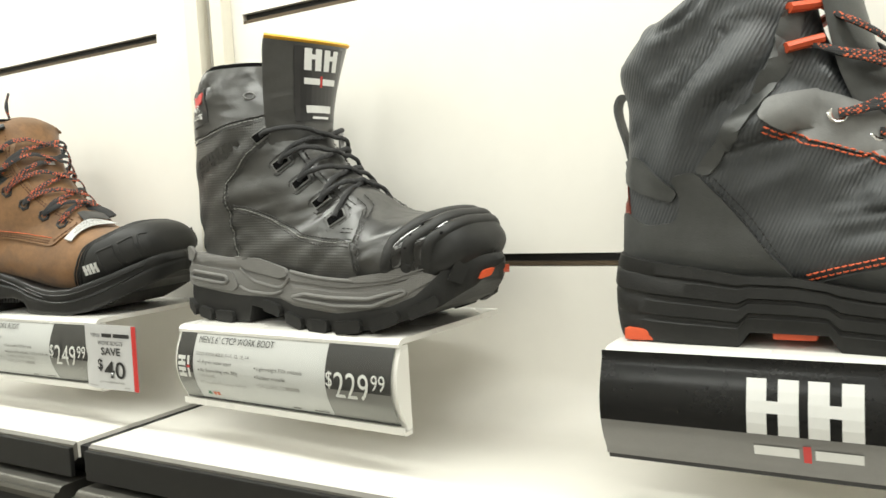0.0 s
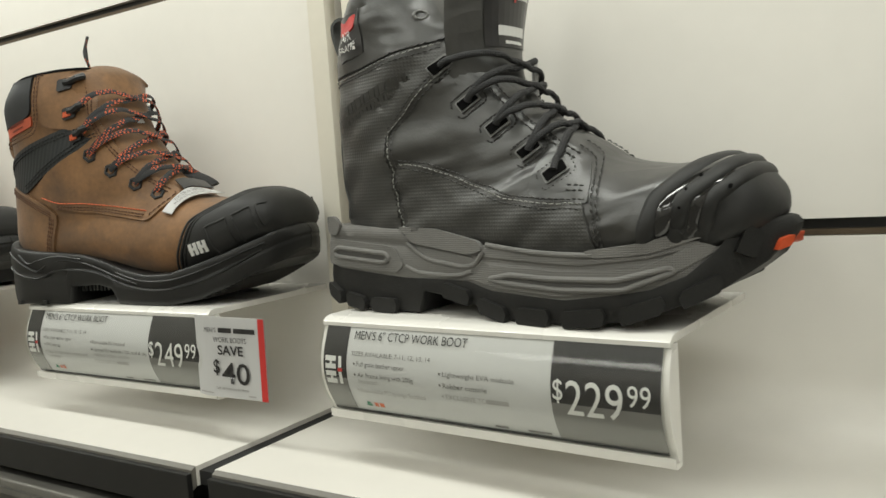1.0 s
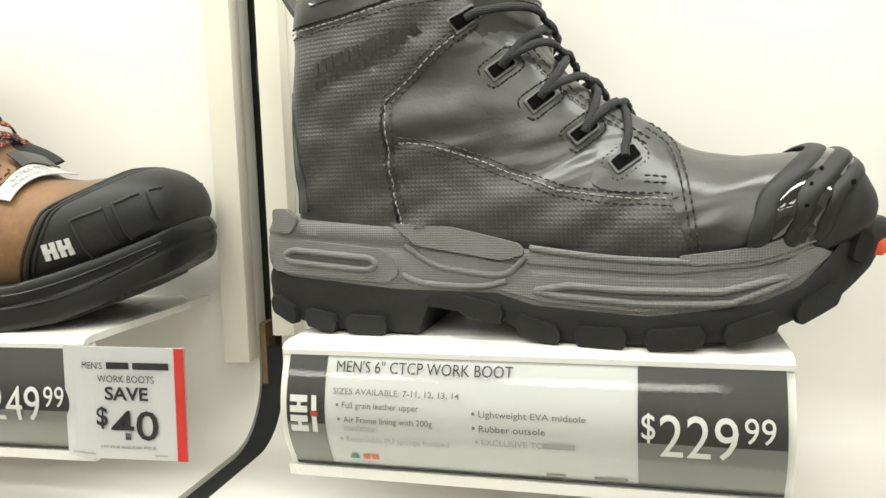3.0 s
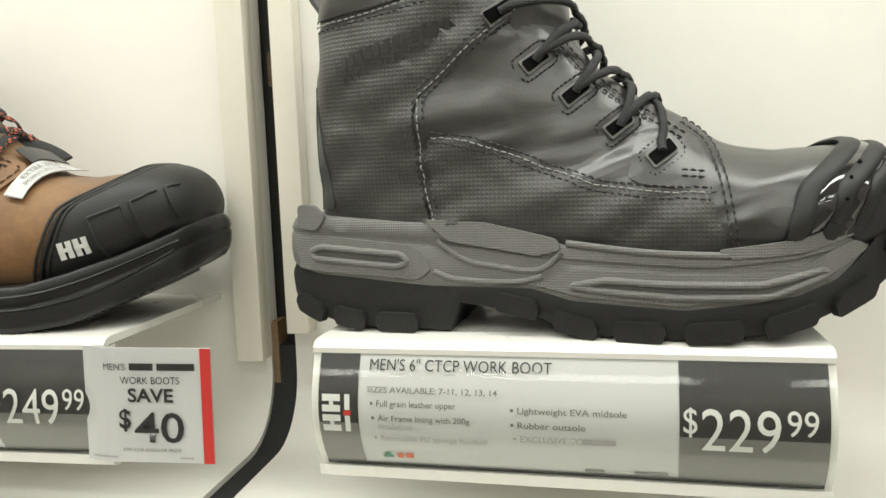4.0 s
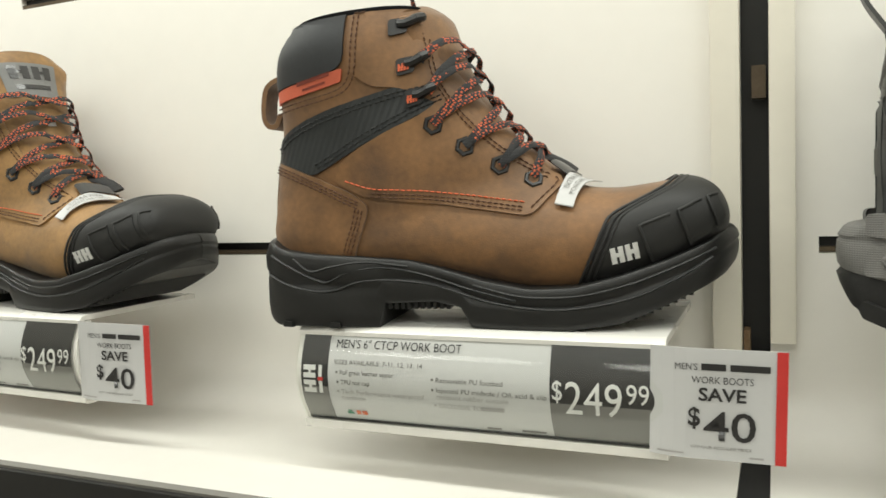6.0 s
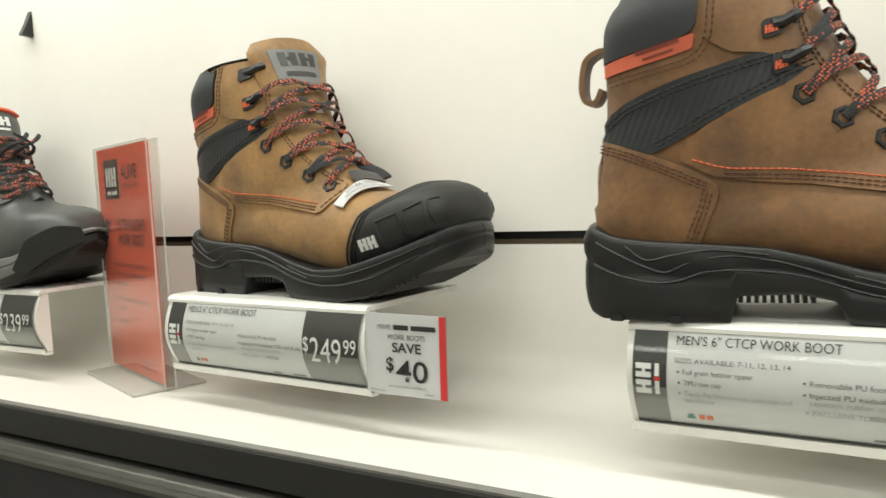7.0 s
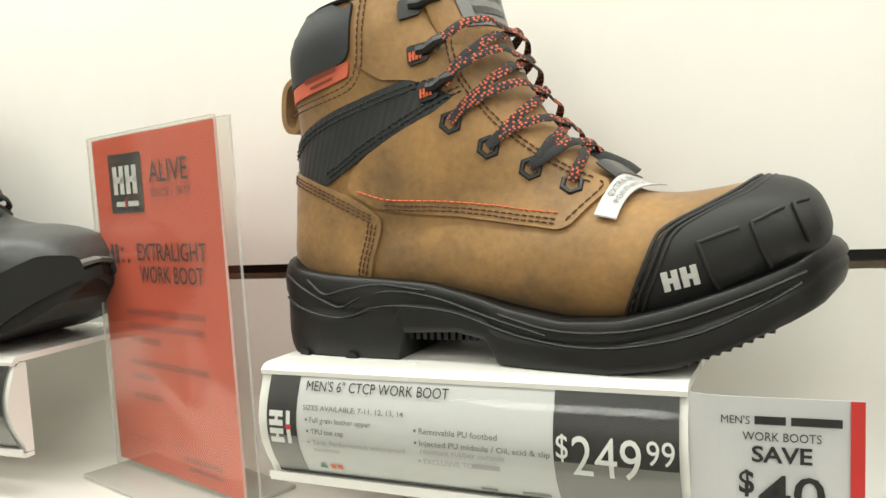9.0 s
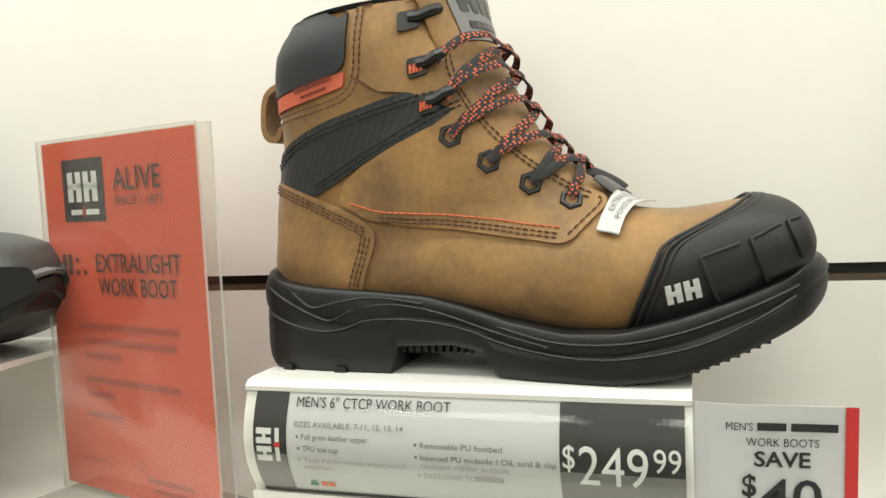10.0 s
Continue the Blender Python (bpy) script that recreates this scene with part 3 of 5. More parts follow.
def sale_card(x, y, z, tilt, turn, label):
    """A white sale card with a red stripe, stuck out beside a tag."""
    c = thing("sale_card", pose(x, y, z, 0, tilt, turn), label, "sale card", "sale cards")
    W, H = 0.0690, 0.0600

    def place(a, b, lift):
        return Vector((a, -0.0004 - lift + 0.004 * (1 - min(1, a / 0.02)) ** 2, b))
    bm = bmesh.new()
    pr = [(a, 0.004 * (1 - min(1, a / 0.02)) ** 2) for a in np.linspace(0, W, 12)]
    top = [[Vector((a, yy - 0.0004, b)) for a, yy in pr] for b in (0, H)]
    bot = [[Vector((a, yy + 0.0004, b)) for a, yy in pr] for b in (0, H)]
    grid(bm, [top[0], top[1], bot[1], bot[0]], close_u=True)
    part("card", bm, PAPER, c)
    bars("red_stripe", [(W - 0.0055, W, 0, H)], place, REDINK, c)
    write_fit("card_heading", "MEN'S", place, 0.0130, 0.0245, H - 0.0115, H - 0.0078, INK, c, 0.0)
    bars("card_brand", [(0.0264, 0.0388, H - 0.0115, H - 0.0079), (0.0408, 0.0605, H - 0.0115, H - 0.0079)], place, INK, c)
    write_fit("card_heading", "WORK BOOTS", place, 0.0215, 0.0525, H - 0.0185, H - 0.0147, INK, c, 0.0)
    write_fit("card_save", "SAVE", place, 0.0252, 0.0490, H - 0.0280, H - 0.0207, INK, c, 0.022)
    write_fit("card_sign", "$", place, 0.0200, 0.0262, 0.0165, 0.0285, INK, c, 0.022)
    write_fit("card_amount", "40", place, 0.0278, 0.0540, 0.0108, 0.0268, INK, c, 0.008)
    write_fit("card_small", "OFF OUR REGULAR PRICE", place, 0.0215, 0.0520, 0.0062, 0.0078, GREY_TONE, c, 0.008)
    bars("card_code", [(0.004, 0.018, 0.0022, 0.0032), (0.051, 0.058, 0.0022, 0.0032)], place, PALEINK, c, 0.0005)
    return c


LINES_A = [("Full grain leather upper", 0.0252, 0.0280, 0.0640), ("Air Frame lining with 200g", 0.0322, 0.0285, 0.0700), (" insulation", 0.0362, 0.0285, 0.0440), ("Removable PU sponge footbed", 0.0425, 0.0290, 0.0770),
         ("Lightweight EVA midsole", 0.0262, 0.0935, 0.1365), ("Rubber outsole", 0.0330, 0.0935, 0.1195), ("EXCLUSIVE TO", 0.0398, 0.0945, 0.1185)]
LINES_B = [("Full grain leather upper", 0.0252, 0.0280, 0.0640), ("TPU toe cap", 0.0315, 0.0285, 0.0480), ("Tech Performance waterproof", 0.0378, 0.0285, 0.0830), (" membrane", 0.0418, 0.0285, 0.0440),
         ("Removable PU footbed", 0.0262, 0.0935, 0.1310), ("Injected PU midsole / Oil, acid & slip", 0.0325, 0.0935, 0.1560), (" resistant rubber outsole", 0.0366, 0.0935, 0.1340), ("EXCLUSIVE TO", 0.0425, 0.0945, 0.1175)]
X_B, X_M, X_L, X_R, X_F = -0.579, -0.931, -1.3685, -0.198, -1.80
Y_B, Y_M, Y_L, Y_R, Y_F = 0.4655, 0.468, 0.482, 0.462, 0.476
for x0, y0, tn, sl, price, la, ra, lb in (
        (X_B, Y_B, -3.4, 0.0, "229", LINES_A, (0.1200, 0.1340, 0.0398), "white acrylic riser plate with a bowed price tag of 229.99"),
        (X_M, Y_M, 0.0, 0.0, "249", LINES_B, (0.1190, 0.1330, 0.0425), "white acrylic riser plate tagged 249.99 near the panel joint"),
        (X_L, Y_L, -3.0, 0.003, "249", LINES_B, (0.1190, 0.1330, 0.0425), "white acrylic riser plate tagged 249.99 by the orange sign"),
        (X_F, Y_F, 0.0, 0.0, "239", LINES_B, (0.1190, 0.1330, 0.0425), "white acrylic riser plate with a price tag of 239.99")):
    r, pl, hh = riser(x0, y0, lb, None, tn)
    price_tag(r, pl, hh, price, la, ra, slip=sl)
sale_card(-0.7025, 0.4565, 0.9985, 1.5, 5.0, "white sale card with a red stripe stuck beside a price tag")
sale_card(-1.1322, 0.4625, 0.9975, 1.5, 5.0, "white sale card with a red stripe stuck beside a price tag")
r, pl, hh = riser(X_R, Y_R, "white acrylic riser plate with a black brand panel", INK)
# black above, grey below 36 percent of the height
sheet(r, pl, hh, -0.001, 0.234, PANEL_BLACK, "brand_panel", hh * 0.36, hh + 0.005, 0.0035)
sheet(r, pl, hh, -0.001, 0.234, GREY_TONE, "brand_panel_foot", -0.004, hh * 0.36, 0.0035)
bars("brand_mark", mark_rects(0.083, 0.0205, 0.058, 0.030), pl, WHITEINK, r, 0.0042)
bars("brand_line", [(0.086, 0.109, 0.0075, 0.0135), (0.117, 0.140, 0.0075, 0.0135)], pl, WHITEINK, r, 0.0042)
bars("brand_tick", [(0.111, 0.115, 0.005, 0.0155)], pl, REDINK, r, 0.0042)


# ---- orange sign in a clear stand ----
def sign_stand(x, y, turn):
    s = thing("sign_stand", pose(x, y, SHELF_Z, 0, 0, turn), "clear acrylic sign stand with an orange insert on the shelf", "sign")
    W, H = 0.160, 0.234

    def place(a, b, lift):
        return Vector((a * 1.04 - 0.078, -0.0004 - lift - 0.0, b + 0.007))
    bm = bmesh.new()
    grid(bm, [[place(a, b, 0) for b in np.linspace(0, H, 8)] for a in (0, W / 1.04)] + [[place(a, b, -0.001) for b in np.linspace(0, H, 8)] for a in (W / 1.04, 0)], close_u=True)
    part("insert", bm, POSTER, s, "orange printed insert")
    for nm, lift in (("front_pane", 0.0030), ("back_pane", -0.0075)):
        bm = bmesh.new()
        pts = [place(-0.002, -0.004, lift), place(W / 1.04 + 0.003, -0.004, lift), place(W / 1.04 + 0.003, H + 0.002, lift), place(-0.002, H + 0.002, lift)]
        q = [p + Vector((0, 0.0018, 0)) for p in pts]
        va, vb = [bm.verts.new(p) for p in pts], [bm.verts.new(p) for p in q]
        bm.faces.new(va), bm.faces.new(vb[::-1])
        for i in range(4):
            f = bm.faces.new((va[i], vb[i], vb[(i + 1) % 4], va[(i + 1) % 4]))
            f.material_index = 1
        ob = part(nm, bm, [PANE, CLEAR_EDGE], s, "clear acrylic pane")
        ob.visible_shadow = False
    bm = bmesh.new()
    box(bm, -0.076, 0.076, -0.030, 0.042, 0.0005, 0.0035, bevel=0.0008)
    part("base_plate", bm, CLEAR_EDGE, s, "clear acrylic base plate", 40)
    bars("mark_ground", [(0.022, 0.066, H - 0.053, H - 0.012)], place, INK, s, 0.0004)
    bars("brand_mark", mark_rects(0.028, H - 0.040, 0.032, 0.0195), place, WHITEINK, s, 0.0008)
    bars("brand_line", [(0.030, 0.042, H - 0.0485, H - 0.0450), (0.046, 0.060, H - 0.0485, H - 0.0450)], place, WHITEINK, s, 0.0008)
    bars("brand_tick", [(0.0432, 0.0448, H - 0.0500, H - 0.0425)], place, REDINK, s, 0.0008)
    write_fit("sign_word", "ALIVE", place, 0.076, 0.122, H - 0.0340, H - 0.0195, POSTER_INK, s, 0.006)
    write_fit("sign_word", "SINCE | 1877", place, 0.0765, 0.1235, H - 0.0450, H - 0.0378, POSTER_INK, s, 0.0)
    bars("sign_mark", [(0.015, 0.0195, H - 0.088, H - 0.0745), (0.0215, 0.026, H - 0.088, H - 0.0745), (0.0300, 0.0330, H - 0.088, H - 0.085), (0.038, 0.041, H - 0.088, H - 0.085), (0.0300, 0.0330, H - 0.0795, H - 0.0765)], place, POSTER_INK, s)
    write_fit("sign_word", "EXTRALIGHT", place, 0.0525, 0.1350, H - 0.0860, H - 0.0740, POSTER_INK, s, 0.006)
    write_fit("sign_word", "WORK BOOT", place, 0.0535, 0.1300, H - 0.1010, H - 0.0895, POSTER_INK, s, 0.006)
    rows = [(0.030, 0.128, 0.124), (0.032, 0.124, 0.134), (0.032, 0.072, 0.144), (0.030, 0.126, 0.160), (0.032, 0.060, 0.170), (0.030, 0.068, 0.184)]
    for a, b_, d in rows:
        bars("sign_text_line", [(a, b_, H - d, H - d + 0.0042)], place, POSTER_FADE, s)
    bars("sign_foot_line", [(0.018, 0.050, 0.020, 0.0215), (0.088, 0.132, 0.014, 0.0175), (0.094, 0.132, 0.008, 0.011), (0.082, 0.0835, 0.018, 0.028), (0.079, 0.087, 0.0225, 0.0240)], place, POSTER_FADE, s)
    return s


sign_stand(-1.4745, 0.521, -18.8)


def hanging_hook(x, z):
    h = thing("wall_hook", pose(x, 0.5895, z), "small black metal hook on the white panel", "hook")
    bm = bmesh.new()
    prism(bm, [(0.0152, 0.0), (0.0, 0.001), (0.008, 0.016), (0.0152, 0.032)], -0.004, 0.004)
    part("hook_plate", bm, BLACK, h)


hanging_hook(-1.744, 1.362)


# ---- boots ----
from mathutils.bvhtree import BVHTree

MM = 0.001


def toe_swing(x, most):
    """How far the last bends towards the big toe at x."""
    return most * max(0.0, (x - 210) / 100) ** 2


class Last:
    """The upper's surface: sections swung from the collar over the heel to the toe; u along, v around."""

    def __init__(self, stations, power=0.72, swing=0.0, wrinkle=0.0, seed=0, fold=58, calm=False):
        self.s = spline(stations, 200)
        self.power, self.wrinkle, self.seed, self.fold = power, wrinkle, seed, fold
        self.calm, self.swing = calm, swing
        self.bm_tree()

    def at(self, u, v):
        f = min(max(u, 0.0), 1.0) * 199
        i = min(int(f), 198)
        r = self.s[i] * (1 - f + i) + self.s[i + 1] * (f - i)
        bx, bz, tx, tz, w = r[:5]
        c = (1 - math.cos(v)) / 2
        s = math.sin(v)
        y = -w * math.copysign(abs(s) ** self.power, s)
        x = bx + (tx - bx) * c
        p = Vector((x, y + toe_swing(x, self.swing), bz + (tz - bz) * c)) * MM
        if self.wrinkle:
            along, across = 0.88 * p.x + 0.47 * p.z, -0.47 * p.x + 0.88 * p.z
            d = noise.noise(Vector((along * 20 + self.seed, p.y * 16, across * self.fold))) * self.wrinkle * MM
            if self.calm:
                d = (0.22 - abs(d / (self.wrinkle * MM))) * self.wrinkle * MM
                d *= min(1.0, max(0.06, (p.z / MM - 84) / 50 + max(0.0, (p.x / MM - 78) / 70)))
            d += noise.noise(Vector((p.x * 95, p.y * 60, p.z * 95 + self.seed))) * self.wrinkle * (0.03 if self.calm else 0.22) * MM
            p = p + Vector((0, math.copysign(d * abs(s), y), d * 0.25))
        return p

    def normal(self, u, v):
        e = 0.004
        a = self.at(u + e, v) - self.at(u - e, v)
        b = self.at(u, v + e) - self.at(u, v - e)
        n = a.cross(b)
        n = n.normalized() if n.length > 1e-12 else Vector((1, 0, 0))
        c = self.at(u, 0.0).lerp(self.at(u, math.pi), 0.5)
        return n if n.dot(self.at(u, v) - c) > 0 else -n

    def bm_tree(self):
        bm = bmesh.new()
        grid(bm, [[self.at(i / 100, 2 * math.pi * j / 56) for j in range(56)] for i in range(101)], close_v=True)
        bmesh.ops.recalc_face_normals(bm, faces=bm.faces)
        self.tree = BVHTree.FromBMesh(bm)
        bm.free()

    def lay(self, side):
        """place() for plates and seams on one side (-1: towards the aisle): x and z to a point on the surface."""
        def place(x, z, lift):
            hit = self.tree.ray_cast(Vector((x, side * 0.2, z)), Vector((0, -side, 0)))
            if hit[0] is None:
                hit = self.tree.find_nearest(Vector((x, side * 0.02, z)))
            n = hit[1]
            c = Vector((n.x, n.y, n.z))
            if c.y * side < 0:
                c = -c
            c = (c + Vector((0, side * 0.25, 0))).normalized()
            return hit[0] + c * lift
        return place


def upper(last, parent, material, name="upper", u0=0.0, label=""):
    bm = bmesh.new()
    n, m = 84, 60
    grid(bm, [[last.at(u0 + (1 - u0) * i / n, 2 * math.pi * j / m) for j in range(m)] for i in range(n + 1)], close_v=True)
    return part(name, bm, material, parent, label, 180)


def opening(last, parent, depth=45, rim=None):
    """The rolled collar edge and the dark lining inside."""
    bm = bmesh.new()
    rows = []
    c = last.at(0, 0).lerp(last.at(0, math.pi), 0.5)
    for k in range(6):
        a = math.pi * k / 5
        rows.append([(lambda p: p + (p - c).normalized() * (-0.004 + 0.004 * math.cos(a)) + Vector((0, 0, 0.004 * math.sin(a))))(last.at(0.0, 2 * math.pi * j / 60)) for j in range(60)])
    rows.append([r + Vector((0.004, 0, -depth * MM)) for r in rows[-1]])
    grid(bm, rows, close_v=True)
    bm.verts.ensure_lookup_table()
    bm.faces.new([bm.verts[i] for i in range(len(bm.verts) - 60, len(bm.verts))])
    return part("lining", bm, rim or LINING, parent, "dark padded lining", 60)


def mmp(pts):
    return [(x * MM, z * MM) for x, z in pts]


def panel(last, parent, name, poly, thick, material, r=4, sides=(-1, 1), label="", step=0.0045):
    obs = []
    for s in sides:
        bm = bmesh.new()
        inlay(bm, rounded(mmp(poly), r * MM), thick * MM, last.lay(s), step)
        obs.append(part(name, bm, material, parent, label, 35))
    return obs[0]


def seam(last, parent, lines, material, lift=1.6, sides=(-1, 1), dash=2.6, gap=1.1, rad=0.42, name="stitching"):
    bm = bmesh.new()
    for s in sides:
        place = last.lay(s)
        for ln in lines:
            P = [Vector(p) for p in mmp(ln)]
            acc = 0.0
            segs = []
            for a, b in zip(P, P[1:]):
                segs.append((acc, a, b))
                acc += (b - a).length
            d = 0.0

            def pos(q):
                for st, a, b in reversed(segs):
                    if q >= st:
                        return a.lerp(b, min(1, (q - st) / max(1e-9, (b - a).length)))
                return P[0]
            while d < acc:
                a, b = pos(d), pos(min(acc, d + dash * MM))
                h = lift * MM
                tube(bm, [place(a.x, a.y, h - 0.0004), place(*(a.lerp(b, 0.5)), h + 0.0003), place(b.x, b.y, h - 0.0004)], rad * MM, sides=5, up=Vector((0, 1, 0.2)))
                d += (dash + gap) * MM
    return tagged(part(name, bm, material, parent), kind="stuff")


def offset_curve(ln, d):
    out = []
    for i, p in enumerate(ln):
        a, b = Vector(ln[max(0, i - 1)]), Vector(ln[min(len(ln) - 1, i + 1)])
        t = (b - a).normalized()
        out.append((p[0] - t.y * d, p[1] + t.x * d))
    return out


def smooth_line(pts, n=24):
    return [tuple(p) for p in spline(pts, n)]


def toe_cap(last, parent, line, thick, material, name="toe_cap", label="", low_v=0.10):
    """The cap: all of the surface beyond a line (x by z) up to the toe."""
    bm = bmesh.new()
    zs = np.array([p[1] for p in line], float)
    xs = np.array([p[0] for p in line], float)
    o = np.argsort(zs)
    zs, xs = zs[o] * MM, xs[o] * MM
    rows = []
    m = 64
    for j in range(m + 1):
        v = -math.pi + low_v + (2 * math.pi - 2 * low_v) * j / m
        v = (v + math.pi)
        start = None
        for i in range(120, 401):
            u = i / 400
            p = last.at(u, v)
            if p.x > np.interp(p.z, zs, xs):
                start = u
                break
        start = 0.97 if start is None else start
        row = []
        for i in range(22):
            u = start + (1.0 - start) * (i / 21)
            lift = thick * MM * (min(1, i / 1.5) if i < 2 else 1) - (0.001 if i == 0 else 0)
            p = last.at(u, v) + last.normal(min(u, 0.985), v) * lift
            if i == 21:
                p = last.at(1.0, 0.0).lerp(last.at(1.0, math.pi), 0.5) + Vector((thick * MM, 0, 0))
            row.append(p)
        rows.append(row)
    grid(bm, rows)
    return part(name, bm, material, parent, label, 60)


def cap_ridge(last, cap, line, shift, rad, lift, material, low_v=0.2, thick=0.8, name="cap_rib"):
    """A moulded ridge along a line on both sides, over the toe's top."""
    zs = np.array([p[1] for p in line], float) * MM
    xs = np.array([p[0] for p in line], float) * MM + shift * MM
    pts, ups = [], []
    for j in range(73):
        v = low_v + (2 * math.pi - 2 * low_v) * j / 72
        for i in range(200, 400):
            p = last.at(i / 400, v)
            if p.x > np.interp(p.z, zs, xs):
                n = last.normal(i / 400, v)
                pts.append(p + n * (lift - thick * max(0.0, 1 - min(j, 72 - j) / 9) ** 2) * MM)
                ups.append(n)
                break
    pts = [Vector(p) for p in spline([tuple(sum((pts[min(max(k + d, 0), len(pts) - 1)] for d in (-1, 0, 1)), Vector()) / 3) for k in range(len(pts))], 110)]
    ups = [Vector(p) for p in spline([tuple(p) for p in ups], 110)]
    bm = bmesh.new()
    tube(bm, pts, rad * MM, thick * MM, 10, up=ups)
    return part(name, bm, material, cap, "", 60)


class Sole:
    """A sole with plan half widths, a top and a bottom line in side view, and ring offsets from bottom to top."""

    def __init__(self, plan, top, bottom, rings, swing=0.0):
        self.swing = swing
        self.plan = spline(plan, 160)
        self.top, self.bottom, self.rings = np.array(top, float), np.array(bottom, float), rings

    def width(self, x):
        return float(np.interp(x, self.plan[:, 0], self.plan[:, 1]))

    def build(self, parent, name, material, label="", n=90, extra=0.0, wave=None):
        x0, x1 = self.plan[0, 0], self.plan[-1, 0]
        xs = list(x0 + (x1 - x0) * (1 - np.cos(np.linspace(0, math.pi, n))) / 2)
        for b in self.bottom[:, 0]:
            xs += [b - 0.3, b + 0.3]
        xs = sorted(x for x in xs if x0 <= x <= x1)
        near, far = [], []
        cx = (x0 + x1) / 2
        for x in xs:
            w = self.width(x)
            zt, zb = float(np.interp(x, self.top[:, 0], self.top[:, 1])), float(np.interp(x, self.bottom[:, 0], self.bottom[:, 1]))
            e = min(1.0, (x - x0) / 30, (x1 - x) / 30)
            ends = (1 - e) ** 2 * (1 if x > cx else -1)
            cn, cf = [], []
            for f, o in self.rings:
                oo = o + extra
                if wave:
                    oo += wave(x, f)
                z = zb + (zt - zb) * f
                px = x + ends * (oo - 22 * max(0.0, f - 0.68) ** 1.4 - 8 * max(0.0, 0.25 - f) ** 1.5)
                b = toe_swing(x, self.swing)
                cn.append(Vector((px, b - (w + oo * (0.25 + 0.75 * e)), z)) * MM)
                cf.append(Vector((px, b + (w + oo * (0.25 + 0.75 * e)), z)) * MM)
            near.append(cn)
            far.append(cf)
        bm = bmesh.new()
        rows = [a + b[::-1] for a, b in zip(near, far)]
        vs = grid(bm, rows, close_v=True)
        for r in (vs[0], vs[-1]):
            bm.faces.new(r)
        bmesh.ops.remove_doubles(bm, verts=bm.verts, dist=2e-5)
        return part(name, bm, material, parent, label, 38)

    def wall(self, side, out=0.0):
        """place() on the side wall: x and z to a point."""
        def place(x, z, lift):
            w = self.width(x / MM)
            sl = (self.width(x / MM + 3) - self.width(x / MM - 3)) / 6
            n = Vector((-sl, 1, 0)).normalized()
            return Vector((x, (toe_swing(x / MM, self.swing) + side * (w + out)) * MM, z)) + Vector((n.x, side * n.y, 0)) * lift
        return place


def eyelet(parent, last, x, z, side, ro=6.0, ri=3.2, h=2.2, seg=6, material=None, name="eyelet", squash=1.0, rot=0.0, hole=True):
    place = last.lay(side)
    c = place(x * MM, z * MM, 0)
    ex, ez = place(x * MM + 0.004, z * MM, 0) - c, place(x * MM, z * MM + 0.004, 0) - c
    ex.normalize()
    n = ex.cross(ez).normalized()
    if n.y * side < 0:
        n = -n
    ez = n.cross(ex).normalized()
    if ez.z < 0:
        ez = -ez
    bm = bmesh.new()
    rows = []
    for r, hh in ((ro, 0.2), (ro, h * 0.7), (ro - 0.8, h), (ri + 0.7, h), (ri, h * 0.8), (ri, 0.5)):
        rows.append([c + (ex * math.cos(a) + ez * math.sin(a) * squash) * r * MM + n * hh * MM for a in [2 * math.pi * k / seg + rot for k in range(seg)]])
    grid(bm, rows, close_v=True)
    e = part(name, bm, material or HARD, parent, "", 30)
    if hole:
        bm = bmesh.new()
        bm.faces.new([bm.verts.new(c + (ex * math.cos(a) + ez * math.sin(a) * squash) * ri * 1.02 * MM + n * 0.9 * MM) for a in [2 * math.pi * k / seg + rot for k in range(seg)]])
        part("eyelet_hole", bm, LINING, e)
    return c, n


def tongue(parent, line, widths, material, thick=7, sag=10, label="", deep=16, twist=0.0):
    """A padded tongue: a bowed slab along a side-view line."""
    L = spline(line, 30)
    Wd = spline([(w,) for w in widths], 30)[:, 0]
    front, back = [], []
    for i, (x, z) in enumerate(L):
        a, b = L[max(0, i - 1)], L[min(29, i + 1)]
        t = Vector((b[0] - a[0], 0, b[1] - a[1])).normalized()
        n = Vector((t.z, 0, -t.x))
        if n.x < 0:
            n = -n
        rf, rb = [], []
        for j in range(17):
            q = -1 + 2 * j / 16
            d = -(sag + deep * (1 - i / 29) ** 1.2) * abs(q) ** 2.2
            th = thick * (1 - 0.75 * abs(q) ** 3)
            p = Vector((x + q * Wd[i] * twist * (i / 29) ** 1.5, q * Wd[i], z)) + n * d
            rf.append((p + n * th / 2) * MM)
            rb.append((p - n * th / 2) * MM)
        front.append(rf)
        back.append(rb)
    bm = bmesh.new()
    grid(bm, [a + b[::-1] for a, b in zip(front, back)], close_v=True)
    bm.verts.ensure_lookup_table()
    for k in (0, len(bm.verts) - 34):
        bm.faces.new([bm.verts[k + j] for j in range(34)])
    part("tongue", bm, material, parent, label, 60)

    def face(a, b, lift):
        """a: across, -1..1; b: along, 0..1."""
        f = min(max(b, 0), 1) * 28.99
        i = int(f)
        j = (a + 1) * 8
        k = min(15, max(0, int(j)))
        p0 = front[i][k].lerp(front[i][k + 1], j - k)
        p1 = front[i + 1][k].lerp(front[i + 1][k + 1], j - k)
        p = p0.lerp(p1, f - i)
        n = (front[i][k + 1] - front[i][k]).cross(front[i + 1][k] - front[i][k]).normalized()
        if n.x < 0:
            n = -n
        return p + n * lift
    return face


